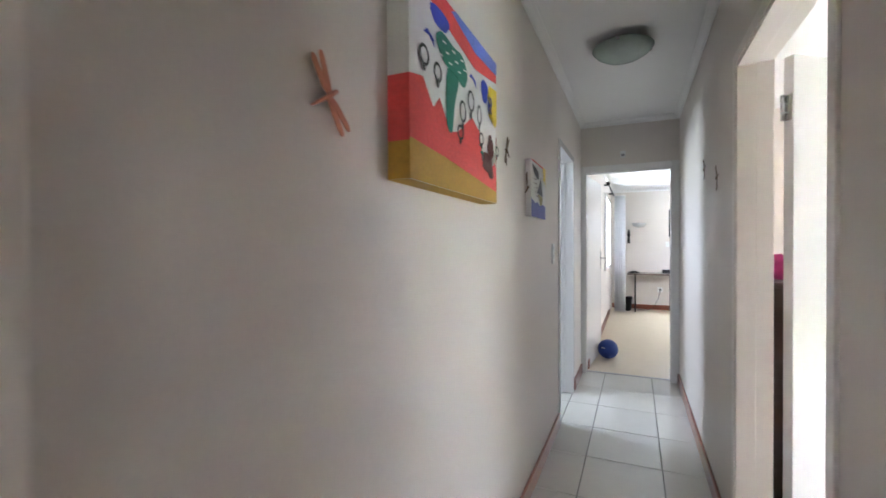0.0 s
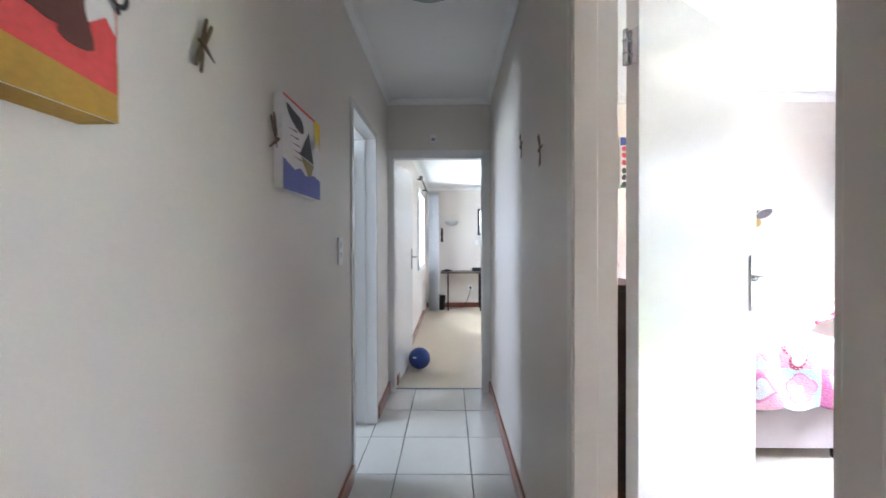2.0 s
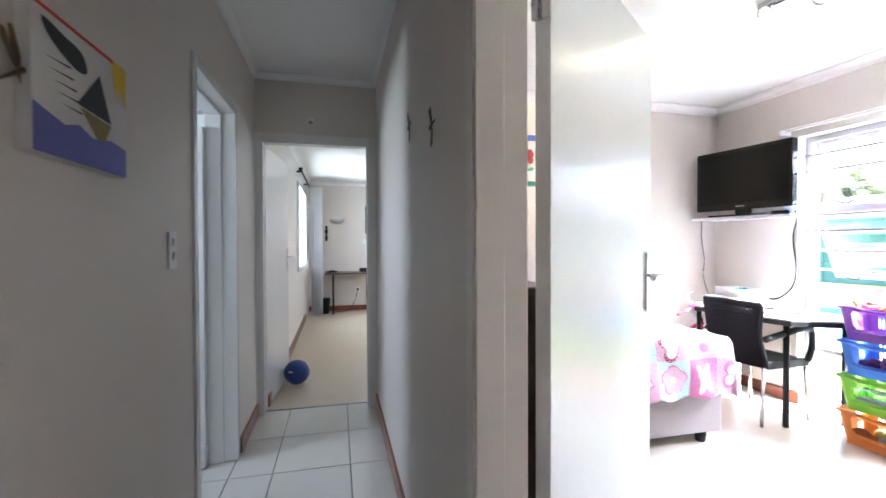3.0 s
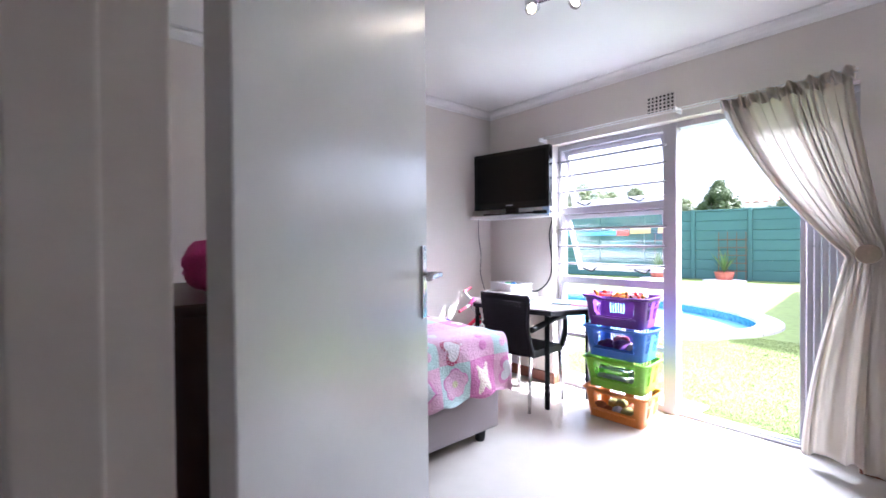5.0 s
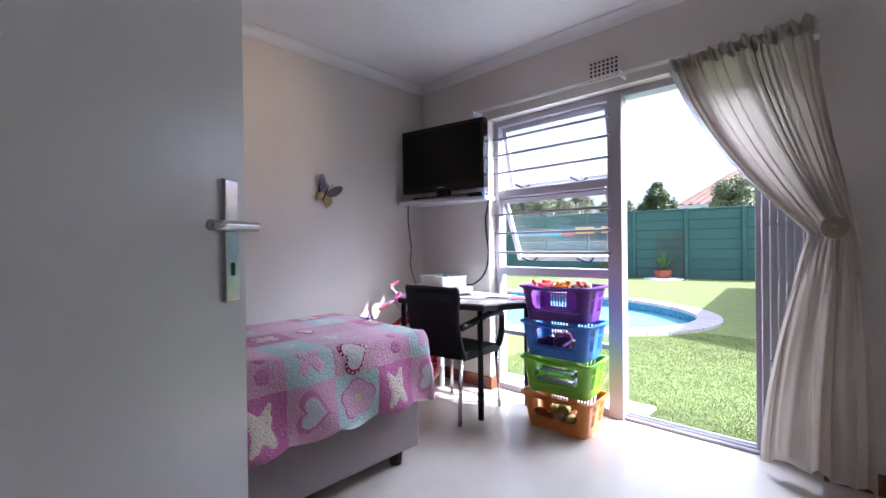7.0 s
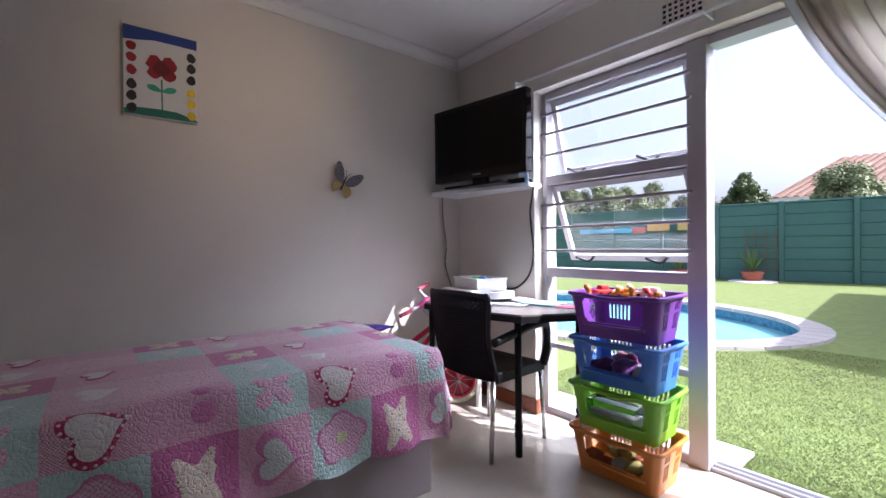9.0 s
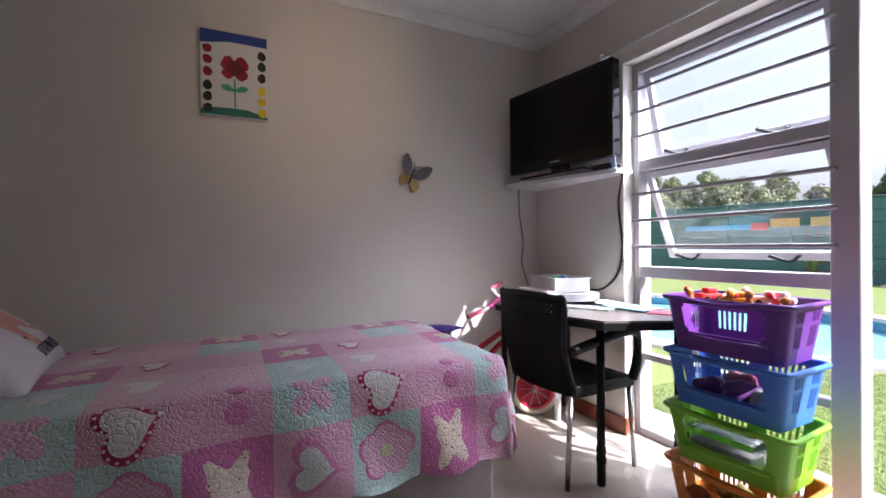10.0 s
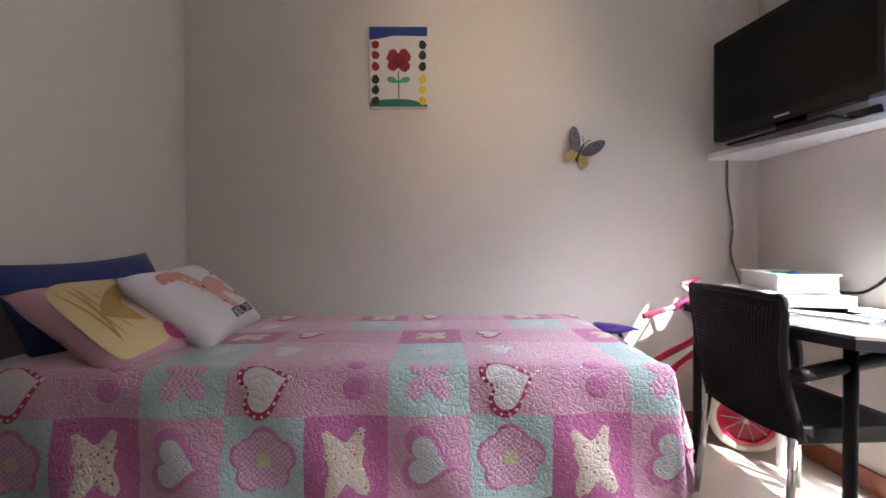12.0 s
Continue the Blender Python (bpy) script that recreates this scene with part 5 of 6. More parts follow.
for qx, qy, qr, qm in ((-0.028, 0.055, 0.036, PCRIM), (0.03, 0.058, 0.036, PCRIM), (-0.03, 0.012, 0.03, PCRIM), (0.03, 0.01, 0.032, PCRIM), (0.0, 0.035, 0.036, paint("dark red paint", (0.17, 0.008, 0.015)))):
    daub(fp, "petal", blob(qx, qy, qr, qr, 9, 0.16, int(100 * qr)), qm, 0.0215 + 0.0006 * (qx == 0.0) + 0.0002 * qx)
daub(fp, "stem", [(-0.004, -0.02), (0.003, -0.02), (0.004, -0.172), (-0.002, -0.172)], PGREEN, 0.021)
for s in (-1, 1):
    daub(fp, "leaf", rounded([(0.0, -0.078), (s * 0.03, -0.052), (s * 0.062, -0.058), (s * 0.05, -0.078), (s * 0.02, -0.084)], 3), PMINT, 0.022)
for k, yy in enumerate((0.117, 0.063, 0.003, -0.065, -0.12, -0.178)):
    daub(fp, "spot", blob(-0.122, yy, 0.021, 0.024, 9, 0.1, k), PCRIM if k < 3 else PDARK, 0.0222)
    daub(fp, "spot", blob(0.127, yy, 0.021, 0.024, 9, 0.1, k + 2), PDARK if k < 3 else PYEL, 0.0222)

# butterfly ornament
bf = thing("butterfly_ornament", facing((3.298, RN - 0.004, 1.495), (0.9, 0, -0.43), (0.43, 0, 0.9)) @ Matrix.Scale(0.88, 4), "grey and ochre butterfly wall ornament", "wall ornament")
WING, WING2 = mat("mottled grey wing", (0.13, 0.12, 0.14), 0.6, grain=110, vary=0.7, bump=0.03, coarse=60), paint("ochre wing", (0.42, 0.30, 0.10))
for s in (-1, 1):
    part("upper_wing", moved(plate(rounded([(s * 0.008, 0.0), (s * 0.03, 0.07), (s * 0.085, 0.12), (s * 0.115, 0.11), (s * 0.105, 0.05), (s * 0.06, 0.0)], 4)[:: s], 0, 0.004), pose(0, 0, 0.012, 0, -s * 12, 0)), WING, bf)
    part("lower_wing", moved(plate(rounded([(s * 0.006, -0.002), (s * 0.055, -0.01), (s * 0.08, -0.05), (s * 0.055, -0.095), (s * 0.02, -0.06)], 4)[:: s], 0, 0.004), pose(0, 0, 0.01, 0, -s * 12, 0)), WING2, bf, "ochre lower wing")
    part("antenna", bar(spline([(0, 0.05, 0.014), (s * 0.015, 0.085, 0.016), (s * 0.03, 0.095, 0.016)], 4), 0.0022, 6), PDARK, bf)
    for k in range(4):
        part("wing_mark", boxes((s * 0.04 - 0.012 + s * 0.012 * k, s * 0.04 + 0.012 + s * 0.012 * k, 0.03 + 0.018 * k, 0.035 + 0.018 * k, 0.018 + 0.006 * k, 0.0195 + 0.006 * k)), PDARK, bf)
for k in range(6):
    part("body_bead", lathe([(0.004, -0.008), (0.0075, -0.003), (0.0075, 0.003), (0.004, 0.008)], 10, pose(0, 0.045 - 0.018 * k, 0.014, 90, 0, 0)), PDARK, bf)


def dragonfly(m, material, label, s=1.0):
    d = thing("dragonfly_ornament", m, label, "wall ornament", "dragonfly ornaments")
    part("body", bar([(0, 0.05 * s, 0.012), (0, 0.02 * s, 0.014), (0, -0.06 * s, 0.01)], (0.006 * s, 0.008 * s, 0.003 * s), 8), material, d, smooth=True)
    for sx in (-1, 1):
        for off, a in ((0.026, 7), (0.014, -5)):
            part("wing", moved(plate(rounded([(0, -0.003), (0.03 * s, -0.009 * s), (0.09 * s, -0.008 * s), (0.105 * s, 0), (0.09 * s, 0.009 * s), (0.03 * s, 0.008 * s)], 3), 0, 0.0025), pose(0, off * s, 0.008, 0, -4, 0 if sx > 0 else 180) @ pose(0, 0, 0, 0, 0, sx * a)), material, d)
    return d


COPPER = mat("copper foil", (0.45, 0.17, 0.10), 0.45, 0.5, grain=60, vary=0.2, bump=0.04)
BRONZE = mat("dark bronze foil", (0.13, 0.08, 0.04), 0.45, 0.4, grain=60, vary=0.3, bump=0.04)
dragonfly(facing((XW + 0.001, 1.246, 1.556), (0.0, 0.55, -0.83), (0, 0.83, 0.55)), COPPER, "copper dragonfly ornament on the corridor wall", 0.7)
dragonfly(facing((XW + 0.001, 2.405, 1.685), (0.0, 0.35, 0.93), (0, -0.93, 0.35)), BRONZE, "dark bronze dragonfly ornament on the corridor wall", 0.6)
dragonfly(facing((XW + 0.001, 2.765, 1.579), (0.0, 0.55, -0.83), (0, 0.83, 0.55)), BRONZE, "dark bronze dragonfly ornament beside the small painting", 0.75)
dragonfly(facing((XE - 0.001, 3.52, 1.735), (0.0, 0.3, 0.95), (0, 0.95, -0.3)), BRONZE, "dark bronze dragonfly ornament on the corridor wall", 0.6)
dragonfly(facing((XE - 0.001, 3.10, 1.625), (0.0, 0.2, 0.97), (0, 0.97, -0.2)), BRONZE, "dark bronze dragonfly ornament on the corridor wall", 0.6)
dragonfly(facing((RE - 0.001, 2.10, 1.50), (0.0, 0.9, 0.3), (0, 0.3, -0.9)), mat("coral foil", (0.6, 0.13, 0.09), 0.5, grain=60, vary=0.1), "coral red dragonfly ornament by the curtain", 0.8)

# ---- corridor fittings ----
sw = thing("light_switch", facing((XW + 0.001, 3.538, 1.24), (0, 1, 0), (0, 0, 1)), "white two-gang light switch on the corridor wall", "light switch")
part("plate", box(bmesh.new(), -0.036, 0.036, -0.066, 0.066, 0, 0.009, 0.003, 2), WHITEP, sw)
for y in (-0.02, 0.03):
    part("rocker", moved(box(bmesh.new(), -0.012, 0.012, -0.014, 0.014, 0, 0.006, 0.001), pose(0, y, 0.008, 8, 0, 0)), WHITEP, sw)

OPAL = mat("frosted lamp glass", (0.42, 0.50, 0.44), 0.25, grain=30, vary=0.12, bump=0.004)
cl = thing("ceiling_lamp", Matrix.Translation((0.655, 3.43, H - 0.026)), "round frosted glass ceiling lamp, switched off", "ceiling lamp")
part("shade", lathe([(0.0, -0.088), (0.05, -0.085), (0.11, -0.07), (0.15, -0.045), (0.172, -0.018), (0.168, -0.012), (0.0, -0.012)], 40), OPAL, cl, "pale green frosted bowl", True)
part("ceiling_plate", lathe([(0.10, -0.014), (0.10, 0.025)], 32), CHROME, cl)
for k in range(3):
    a = 2 * math.pi * k / 3 + 0.4
    part("clip", box(bmesh.new(), 0.166 * math.cos(a) - 0.008, 0.166 * math.cos(a) + 0.008, 0.166 * math.sin(a) - 0.008, 0.166 * math.sin(a) + 0.008, -0.03, -0.008, 0.002), CHROME, cl)

sn = thing("alarm_sensor", Matrix.Translation((0.614, YE, 2.175)), "small white motion sensor over the doorway", "sensor")
part("housing", box(bmesh.new(), -0.024, 0.024, -0.03, 0, -0.032, 0.03, 0.006, 2), WHITEP, sn)
part("lens", box(bmesh.new(), -0.016, 0.016, -0.036, -0.028, -0.024, 0.0, 0.005, 2), mat("grey lens", (0.3, 0.3, 0.3), 0.3), sn)

# ---- bedroom ceiling lights ----
LAMPON = mat("lit bulb", (0.9, 0.8, 0.6), 0.4, emit=(1.0, 0.78, 0.5), power=9.0)
spot = thing("spotlight_bar", pose(3.04, 3.33, H - 0.001, 0, 0, 15), "chrome ceiling bar with three tilting spotlights", "spotlights")
part("bar", box(bmesh.new(), -0.02, 0.02, -0.30, 0.30, -0.03, 0, 0.008, 2), CHROME, spot)
for k, y in enumerate((-0.24, 0.0, 0.24)):
    m = pose(0, y, -0.05, 35, 25 - 40 * k, 20 + 60 * k)
    h = part("spot_head", lathe([(0.018, 0.0), (0.024, -0.02), (0.03, -0.075), (0.031, -0.09), (0.027, -0.09), (0.025, -0.08), (0.0, -0.079)], 20, m), CHROME, spot, smooth=True)
    part("bulb", lathe([(0.022, -0.079), (0.02, -0.0805), (0.0, -0.081)], 16, m), LAMPON, h)
    part("swivel", bar([(0, y, -0.02), (0, y, -0.055)], 0.006, 8), CHROME, spot)
warm = bpy.data.lights.new("spotlight_glow", "SPOT")
warm.spot_size, warm.spot_blend = radians(62), 1.0
warm.energy, warm.color, warm.shadow_soft_size = SPOT_LIGHT, (1.0, 0.72, 0.42), 0.05
new("spotlight_glow", warm).matrix_basis = look((2.98, 3.63, 2.30), (2.72, RN, 1.95))

# ---- the room past the corridor ----
FX0, FX1, FY0, FY1, FH = 0.27, 3.8, 5.30, 10.15, 2.42
FLOOR2 = mat("pale beige floor", (0.55, 0.46, 0.33), 0.3, grain=10, vary=0.06, bump=0.006, coarse=2)
shell("wall_far_room_west", boxes((0.12, FX0, FY0, 7.95, 0, FH), (0.12, FX0, 7.95, 9.25, 0, 0.93), (0.12, FX0, 7.95, 9.25, 2.07, FH), (0.12, FX0, 9.25, FY1, 0, FH)), WALL, "cream painted wall with a window in the far room", "wall")
shell("wall_far_room_north", boxes((0.12, 1.32, FY1, FY1 + 0.15, 0, FH), (1.32, 1.72, FY1, FY1 + 0.15, 0, 1.45), (1.32, 1.72, FY1, FY1 + 0.15, 1.98, FH), (1.72, 3.95, FY1, FY1 + 0.15, 0, FH)), WALL, "cream painted end wall of the far room", "wall")
shell("wall_far_room_east", boxes((FX1, FX1 + 0.15, FY0, 7.3, 0, FH), (FX1, FX1 + 0.15, 7.9, FY1, 0, FH), (FX1, FX1 + 0.15, 7.3, 7.9, 0, 1.2), (FX1, FX1 + 0.15, 7.3, 7.9, 1.9, FH)), WALL, "cream painted wall of the far room", "wall")
shell("wall_far_room_south", boxes((RW, FX1, 5.302, 5.42, 0, FH)), WALL, "cream painted wall of the far room", "wall")
shell("ceiling_far_room", boxes((0.12, FX1 + 0.15, FY0, FY1 + 0.15, FH, FH + 0.08)), CEIL, "white ceiling of the far room", "ceiling")
shell("floor_far_room", boxes((0.12, FX1 + 0.15, 5.262, FY1 + 0.15, -0.12, 0.001)), FLOOR2, "pale beige floor of the far room", "floor")
shell("threshold_strip", boxes((0.262, 1.038, 5.25, 5.275, -0.005, 0.006), bevel=0.002), STEEL, "metal threshold strip between tile and floor", "threshold")
cornice("cornice_far_room", [(FX0, FY1, FX1, FY1, 0, -1, FH), (FX0, FY0, FX0, FY1, 1, 0, FH)])
shell("baseboard_far_room", boxes((FX0, FX0 + BT, 5.34, 9.25, 0, BH), (FX0 + BT, FX1, FY1 - BT, FY1, 0, BH), bevel=0.004), SKIRT, "red brown varnished wooden skirting", "skirting")
w2 = thing("window_2", Matrix(), "white framed window in the far room's side wall", "window")
w2["kind"] = "structure"
for d in ((0.20, 0.30, 7.90, 7.96, 0.88, 2.12), (0.20, 0.30, 9.24, 9.30, 0.88, 2.12), (0.20, 0.30, 7.96, 9.24, 2.06, 2.12), (0.20, 0.30, 7.96, 9.24, 0.88, 0.94), (0.22, 0.27, 8.57, 8.62, 0.94, 2.06)):
    put(w2, "window_frame", d, GLOSSW)
for y0_, y1_ in ((7.96, 8.57), (8.62, 9.24)):
    g = part("pane", boxes((0.243, 0.247, y0_, y1_, 0.94, 2.06)), GLASS, w2)
    g.visible_shadow = False
w3 = thing("window_3", Matrix(), "small black framed window in the far wall", "window")
w3["kind"] = "structure"
for d in ((1.32, 1.36, FY1 - 0.01, FY1 + 0.08, 1.45, 1.98), (1.68, 1.72, FY1 - 0.01, FY1 + 0.08, 1.45, 1.98), (1.36, 1.68, FY1 - 0.01, FY1 + 0.08, 1.94, 1.98), (1.36, 1.68, FY1 - 0.01, FY1 + 0.08, 1.45, 1.49), (1.36, 1.68, FY1 + 0.01, FY1 + 0.03, 1.62, 1.635), (1.36, 1.68, FY1 + 0.01, FY1 + 0.03, 1.79, 1.805)):
    put(w3, "window_frame", d, BLACKP, 0.002)
part("pane", boxes((1.36, 1.68, FY1 + 0.05, FY1 + 0.054, 1.49, 1.94)), GLASS, w3).visible_shadow = False

c2 = thing("curtain", Matrix(), "white curtain hanging beside the far window", "curtain")
part("drape", sheet(lambda u, v: (0.36 + 0.2 * u + 0.01 * math.sin(31 * u), 9.42 + 0.035 * math.sin(2 * math.pi * 5 * u + 0.6 * math.sin(3 * v)) - 0.1 * u, 2.22 - 2.18 * v), 50, 24, 0.004), mat("white curtain cloth", (0.80, 0.79, 0.78), 0.9, grain=200, vary=0.05, bump=0.04), c2, smooth=True)
r2 = thing("curtain_rod", Matrix.Translation((0.34, 8.6, 2.24)), "black curtain rod in the far room", "curtain rail")
part("pole", bar([(0, -0.85, 0), (0, 0.9, 0)], 0.012, 10), BLACKP, r2)
part("finial", lathe([(0.012, 0), (0.028, 0.02), (0.028, 0.04), (0.01, 0.06)], 14, pose(0, -0.85, 0, 90, 0, 0)), BLACKP, r2)
for q in (0.6, -0.7):
    part("bracket", boxes((-0.07, 0.01, q, q + 0.02, -0.012, 0.012)), BLACKP, r2)
solid_at("wall_hanging", boxes((-0.02, 0.02, -0.01, 0.01, -0.2, 0.0), (-0.03, 0.03, -0.012, 0.012, -0.13, -0.08), (-0.025, 0.025, -0.012, 0.012, -0.28, -0.2), bevel=0.004), BLACKP, "black ornament hanging on the far wall", "wall ornament", pose(0.60, FY1 - 0.014, 1.60))
d2 = thing("desk", Matrix(), "narrow dark topped table at the far wall", "desk")
part("tabletop", box(bmesh.new(), 0.58, 1.75, 9.62, 10.12, 0.715, 0.745, 0.004), mat("dark brown laminate", (0.10, 0.07, 0.05), 0.4, grain=30, vary=0.2), d2)
for x, y in ((0.72, 9.68), (0.72, 10.06), (1.34, 9.68), (1.34, 10.06)):
    part("leg", boxes((x - 0.014, x + 0.014, y - 0.014, y + 0.014, 0, 0.715), bevel=0.003), BLACKP, d2)
solid_at("radio", boxes((-0.11, 0.11, -0.06, 0.06, 0, 0.07), (-0.09, -0.02, -0.063, -0.06, 0.015, 0.055), (0.02, 0.09, -0.063, -0.06, 0.015, 0.055), bevel=0.008), BLACKP, "black portable radio on the far table", "radio", pose(1.30, 9.85, 0.745, 0, 0, 5))
solid_at("camera_bag", boxes((-0.09, 0.09, -0.06, 0.06, 0, 0.025), (-0.05, 0.05, -0.04, 0.04, 0.02, 0.04), bevel=0.01), BLACKP, "flat black bag on the far table", "bag", pose(0.70, 9.8, 0.745, 0, 0, 25))
sc = thing("wall_lamp", facing((0.79, FY1 - 0.001, 1.71), (1, 0, 0), (0, 0, 1)), "white half-bowl wall lamp in the far room", "wall lamp")
part("bowl", sheet(lambda u, v: (0.13 * math.cos(math.pi * u) * math.sqrt(max(0.02, 1 - v * v)), -0.09 * v + 0.02, 0.11 * math.sin(math.pi * u) * math.sqrt(max(0.02, 1 - v * v)) + 0.001), 24, 10, 0.004), WHITEP, sc, smooth=True)
part("wall_plate", box(bmesh.new(), -0.05, 0.05, -0.06, 0.0, 0, 0.01, 0.003), WHITEP, sc)
sk = thing("socket_outlet", facing((1.17, FY1 - 0.001, 0.40), (1, 0, 0), (0, 0, 1)), "white wall socket with a black plug", "socket")
part("plate", box(bmesh.new(), -0.05, 0.05, -0.05, 0.05, 0, 0.008, 0.002), WHITEP, sk)
part("plug", box(bmesh.new(), -0.02, 0.02, -0.02, 0.02, 0.008, 0.04, 0.004), BLACKP, sk)
solid("cable", bar(spline([(1.17, FY1 - 0.04, 0.39), (1.12, FY1 - 0.06, 0.2), (1.0, FY1 - 0.1, 0.02), (0.8, 9.95, 0.008), (0.75, 9.9, 0.008)], 6), 0.006, 6), BLACKP, "black lead trailing from the socket", "cable", smooth=True)
solid_at("bin", lathe([(0.0, 0.0), (0.085, 0.0), (0.11, 0.27), (0.115, 0.275), (0.105, 0.275), (0.0, 0.26)], 20), BLACKP, "dark waste bin behind the white curtain", "bin", pose(0.56, 9.85, 0.001), True)
sk2 = thing("light_switch", facing((1.30, FY1 - 0.001, 1.30), (1, 0, 0), (0, 0, 1)), "white light switch under the small window", "light switch")
part("plate", box(bmesh.new(), -0.035, 0.035, -0.05, 0.05, 0, 0.008, 0.002), WHITEP, sk2)
part("rocker", box(bmesh.new(), -0.012, 0.012, -0.015, 0.015, 0.008, 0.012, 0.001), WHITEP, sk2)

bl = thing("ball", pose(0.44, 5.86, 0.109), "deep blue rubber play ball on the floor", "ball")
bmb = bmesh.new()
bmesh.ops.create_uvsphere(bmb, u_segments=36, v_segments=20, radius=0.108)
part("skin", bmb, mat("blue rubber", (0.02, 0.055, 0.26), 0.55, grain=90, vary=0.25, bump=0.06), bl, smooth=True)
part("panel_seam", lathe([(0.1075, -0.002), (0.1095, -0.001), (0.1095, 0.001), (0.1075, 0.002), (0.1075, -0.002)], 40, pose(0, 0, 0, 60, 20, 0)), INK, bl)
part("print_mark", moved(boxes((-0.02, 0.02, -0.006, 0.006, 0.107, 0.1095)), pose(0, 0, 0, 75, 0, -25)), WHITEP, bl, "pale printed mark")

# ---- chest of drawers behind the bedroom door ----
DWOOD = mat("dark brown wood", (0.055, 0.022, 0.014), 0.4, grain=18, vary=0.3, bump=0.02, coarse=4)
cd = thing("chest_of_drawers", Matrix.Translation((1.365, 3.42, 0)), "dark brown wooden chest of drawers behind the door", "chest of drawers")
part("body", box(bmesh.new(), -0.145, 0.13, -0.28, 0.28, 0.06, 1.09, 0.004), DWOOD, cd)
part("top", box(bmesh.new(), -0.15, 0.165, -0.30, 0.30, 1.09, 1.115, 0.004), DWOOD, cd)
part("plinth", box(bmesh.new(), -0.145, 0.12, -0.27, 0.27, 0.0, 0.06, 0.002), DWOOD, cd)
for k in range(4):
    dr = part("drawer", box(bmesh.new(), 0.131, 0.147, -0.265, 0.265, 0.08 + 0.252 * k, 0.32 + 0.252 * k, 0.004), DWOOD, cd)
    for y in (-0.14, 0.14):
        part("knob", lathe([(0.008, 0.0), (0.008, 0.012), (0.016, 0.02), (0.012, 0.028), (0.0, 0.03)], 14, pose(0.147, y, 0.2 + 0.252 * k, 0, 90, 0)), STEEL, dr, smooth=True)
lump("soft_toy", pose(1.40, 3.38, 1.18), (0.07, 0.09, 0.065), mat("bright pink plush", (0.55, 0.05, 0.22), 0.95, grain=220, vary=0.3, bump=0.12), "bright pink soft toy on the chest of drawers", "soft toy", 51)

# ---- bathroom ----
BTILE = mat("white wall tile", (0.68, 0.69, 0.69), 0.2, grain=20, vary=0.03, bump=0.004)
shell("wall_bathroom", boxes((-1.70, -1.58, 2.6, 5.3, 0, 1.45), (-1.70, -1.58, 2.6, 3.65, 1.45, 2.05), (-1.70, -1.58, 4.35, 5.3, 1.45, 2.05), (-1.70, -1.58, 2.6, 5.3, 2.05, H), (-1.58, 0.08, 2.48, 2.6, 0, H), (-1.58, 0.08, 5.2, 5.3, 0, H)), BTILE, "white tiled bathroom walls", "wall")
shell("ceiling_bathroom", boxes((-1.70, 0.08, 2.48, 5.3, H, H + 0.08)), CEIL, "white bathroom ceiling", "ceiling")
floor_bath = shell("floor_bathroom", boxes((-1.70, 0.08, 2.48, 5.3, -0.12, -0.004)), TILE, "pale tiled bathroom floor", "floor")
SHGLASS = mat("obscured shower glass", (0.09, 0.12, 0.11), 0.35, grain=5, vary=0.25, bump=0.02, coarse=1.5)
sh = thing("shower", Matrix(), "white framed glass shower on a raised tray", "shower")
part("tray", box(bmesh.new(), -0.90, 0.078, 4.44, 5.2, 0.0, 0.12, 0.02, 3), WHITEP, sh)
for d in ((0.03, 0.076, 4.46, 4.50, 0.12, 1.92), (-0.42, -0.38, 4.46, 4.50, 0.15, 1.88), (-0.90, -0.86, 4.46, 4.50, 0.12, 1.92), (-0.86, 0.03, 4.46, 4.50, 1.88, 1.92), (-0.86, 0.03, 4.46, 4.50, 0.12, 0.15)):
    part("frame_bar", box(bmesh.new(), *d, 0.003), GLOSSW, sh)
for x0_, x1_ in ((-0.86, -0.42), (-0.38, 0.03)):
    part("pane", boxes((x0_, x1_, 4.478, 4.483, 0.15, 1.88)), SHGLASS, sh)
part("shower_rail", bar([(-0.9, 4.47, 2.0), (0.076, 4.47, 2.0)], 0.012, 10), STEEL, sh)
st = thing("strike_plate", facing((0.155, 4.5145, 1.06), (-1, 0, 0), (0, 0, 1)), "steel lock plate in the bathroom frame", "lock plate")
part("plate", box(bmesh.new(), -0.014, 0.014, -0.05, 0.05, 0, 0.002, 0.0008), STEEL, st)
part("slot", boxes((-0.006, 0.006, -0.02, 0.02, 0.002, 0.0026)), BLACKP, st)

# ---- garden ----
PC, PA, PB, PT = (8.75, 7.08), 3.05, 2.15, 90.0   # pool: middle, half length, half width, turn


def pool_at(k, n, grow=0.0):
    a = 2 * math.pi * k / n
    u, v = (PA + grow) * math.cos(a), (PB + grow) * math.sin(a)
    t = radians(PT)
    return PC[0] + u * math.cos(t) - v * math.sin(t), PC[1] + u * math.sin(t) + v * math.cos(t)


LAWN = mat("lawn", (0.15, 0.195, 0.05), 0.9, grain=150, vary=0.35, bump=0.05, coarse=11)
NP = 72
GZ = -0.06
bmg = bmesh.new()
rings = [[bmg.verts.new((*pool_at(k, NP, gr), GZ)) for k in range(NP)] for gr in (0.30, 4.0)]
rings.append([bmg.verts.new((PC[0] + 600 * math.cos(2 * math.pi * k / NP + radians(PT)), PC[1] + 600 * math.sin(2 * math.pi * k / NP + radians(PT)), GZ)) for k in range(NP)])
for q0, q1 in zip(rings, rings[1:]):
    for k in range(NP):
        bmg.faces.new((q0[k], q0[(k + 1) % NP], q1[(k + 1) % NP], q1[k]))
ground = shell("ground", bmg, LAWN, "bright green mown lawn round a pool", "lawn")

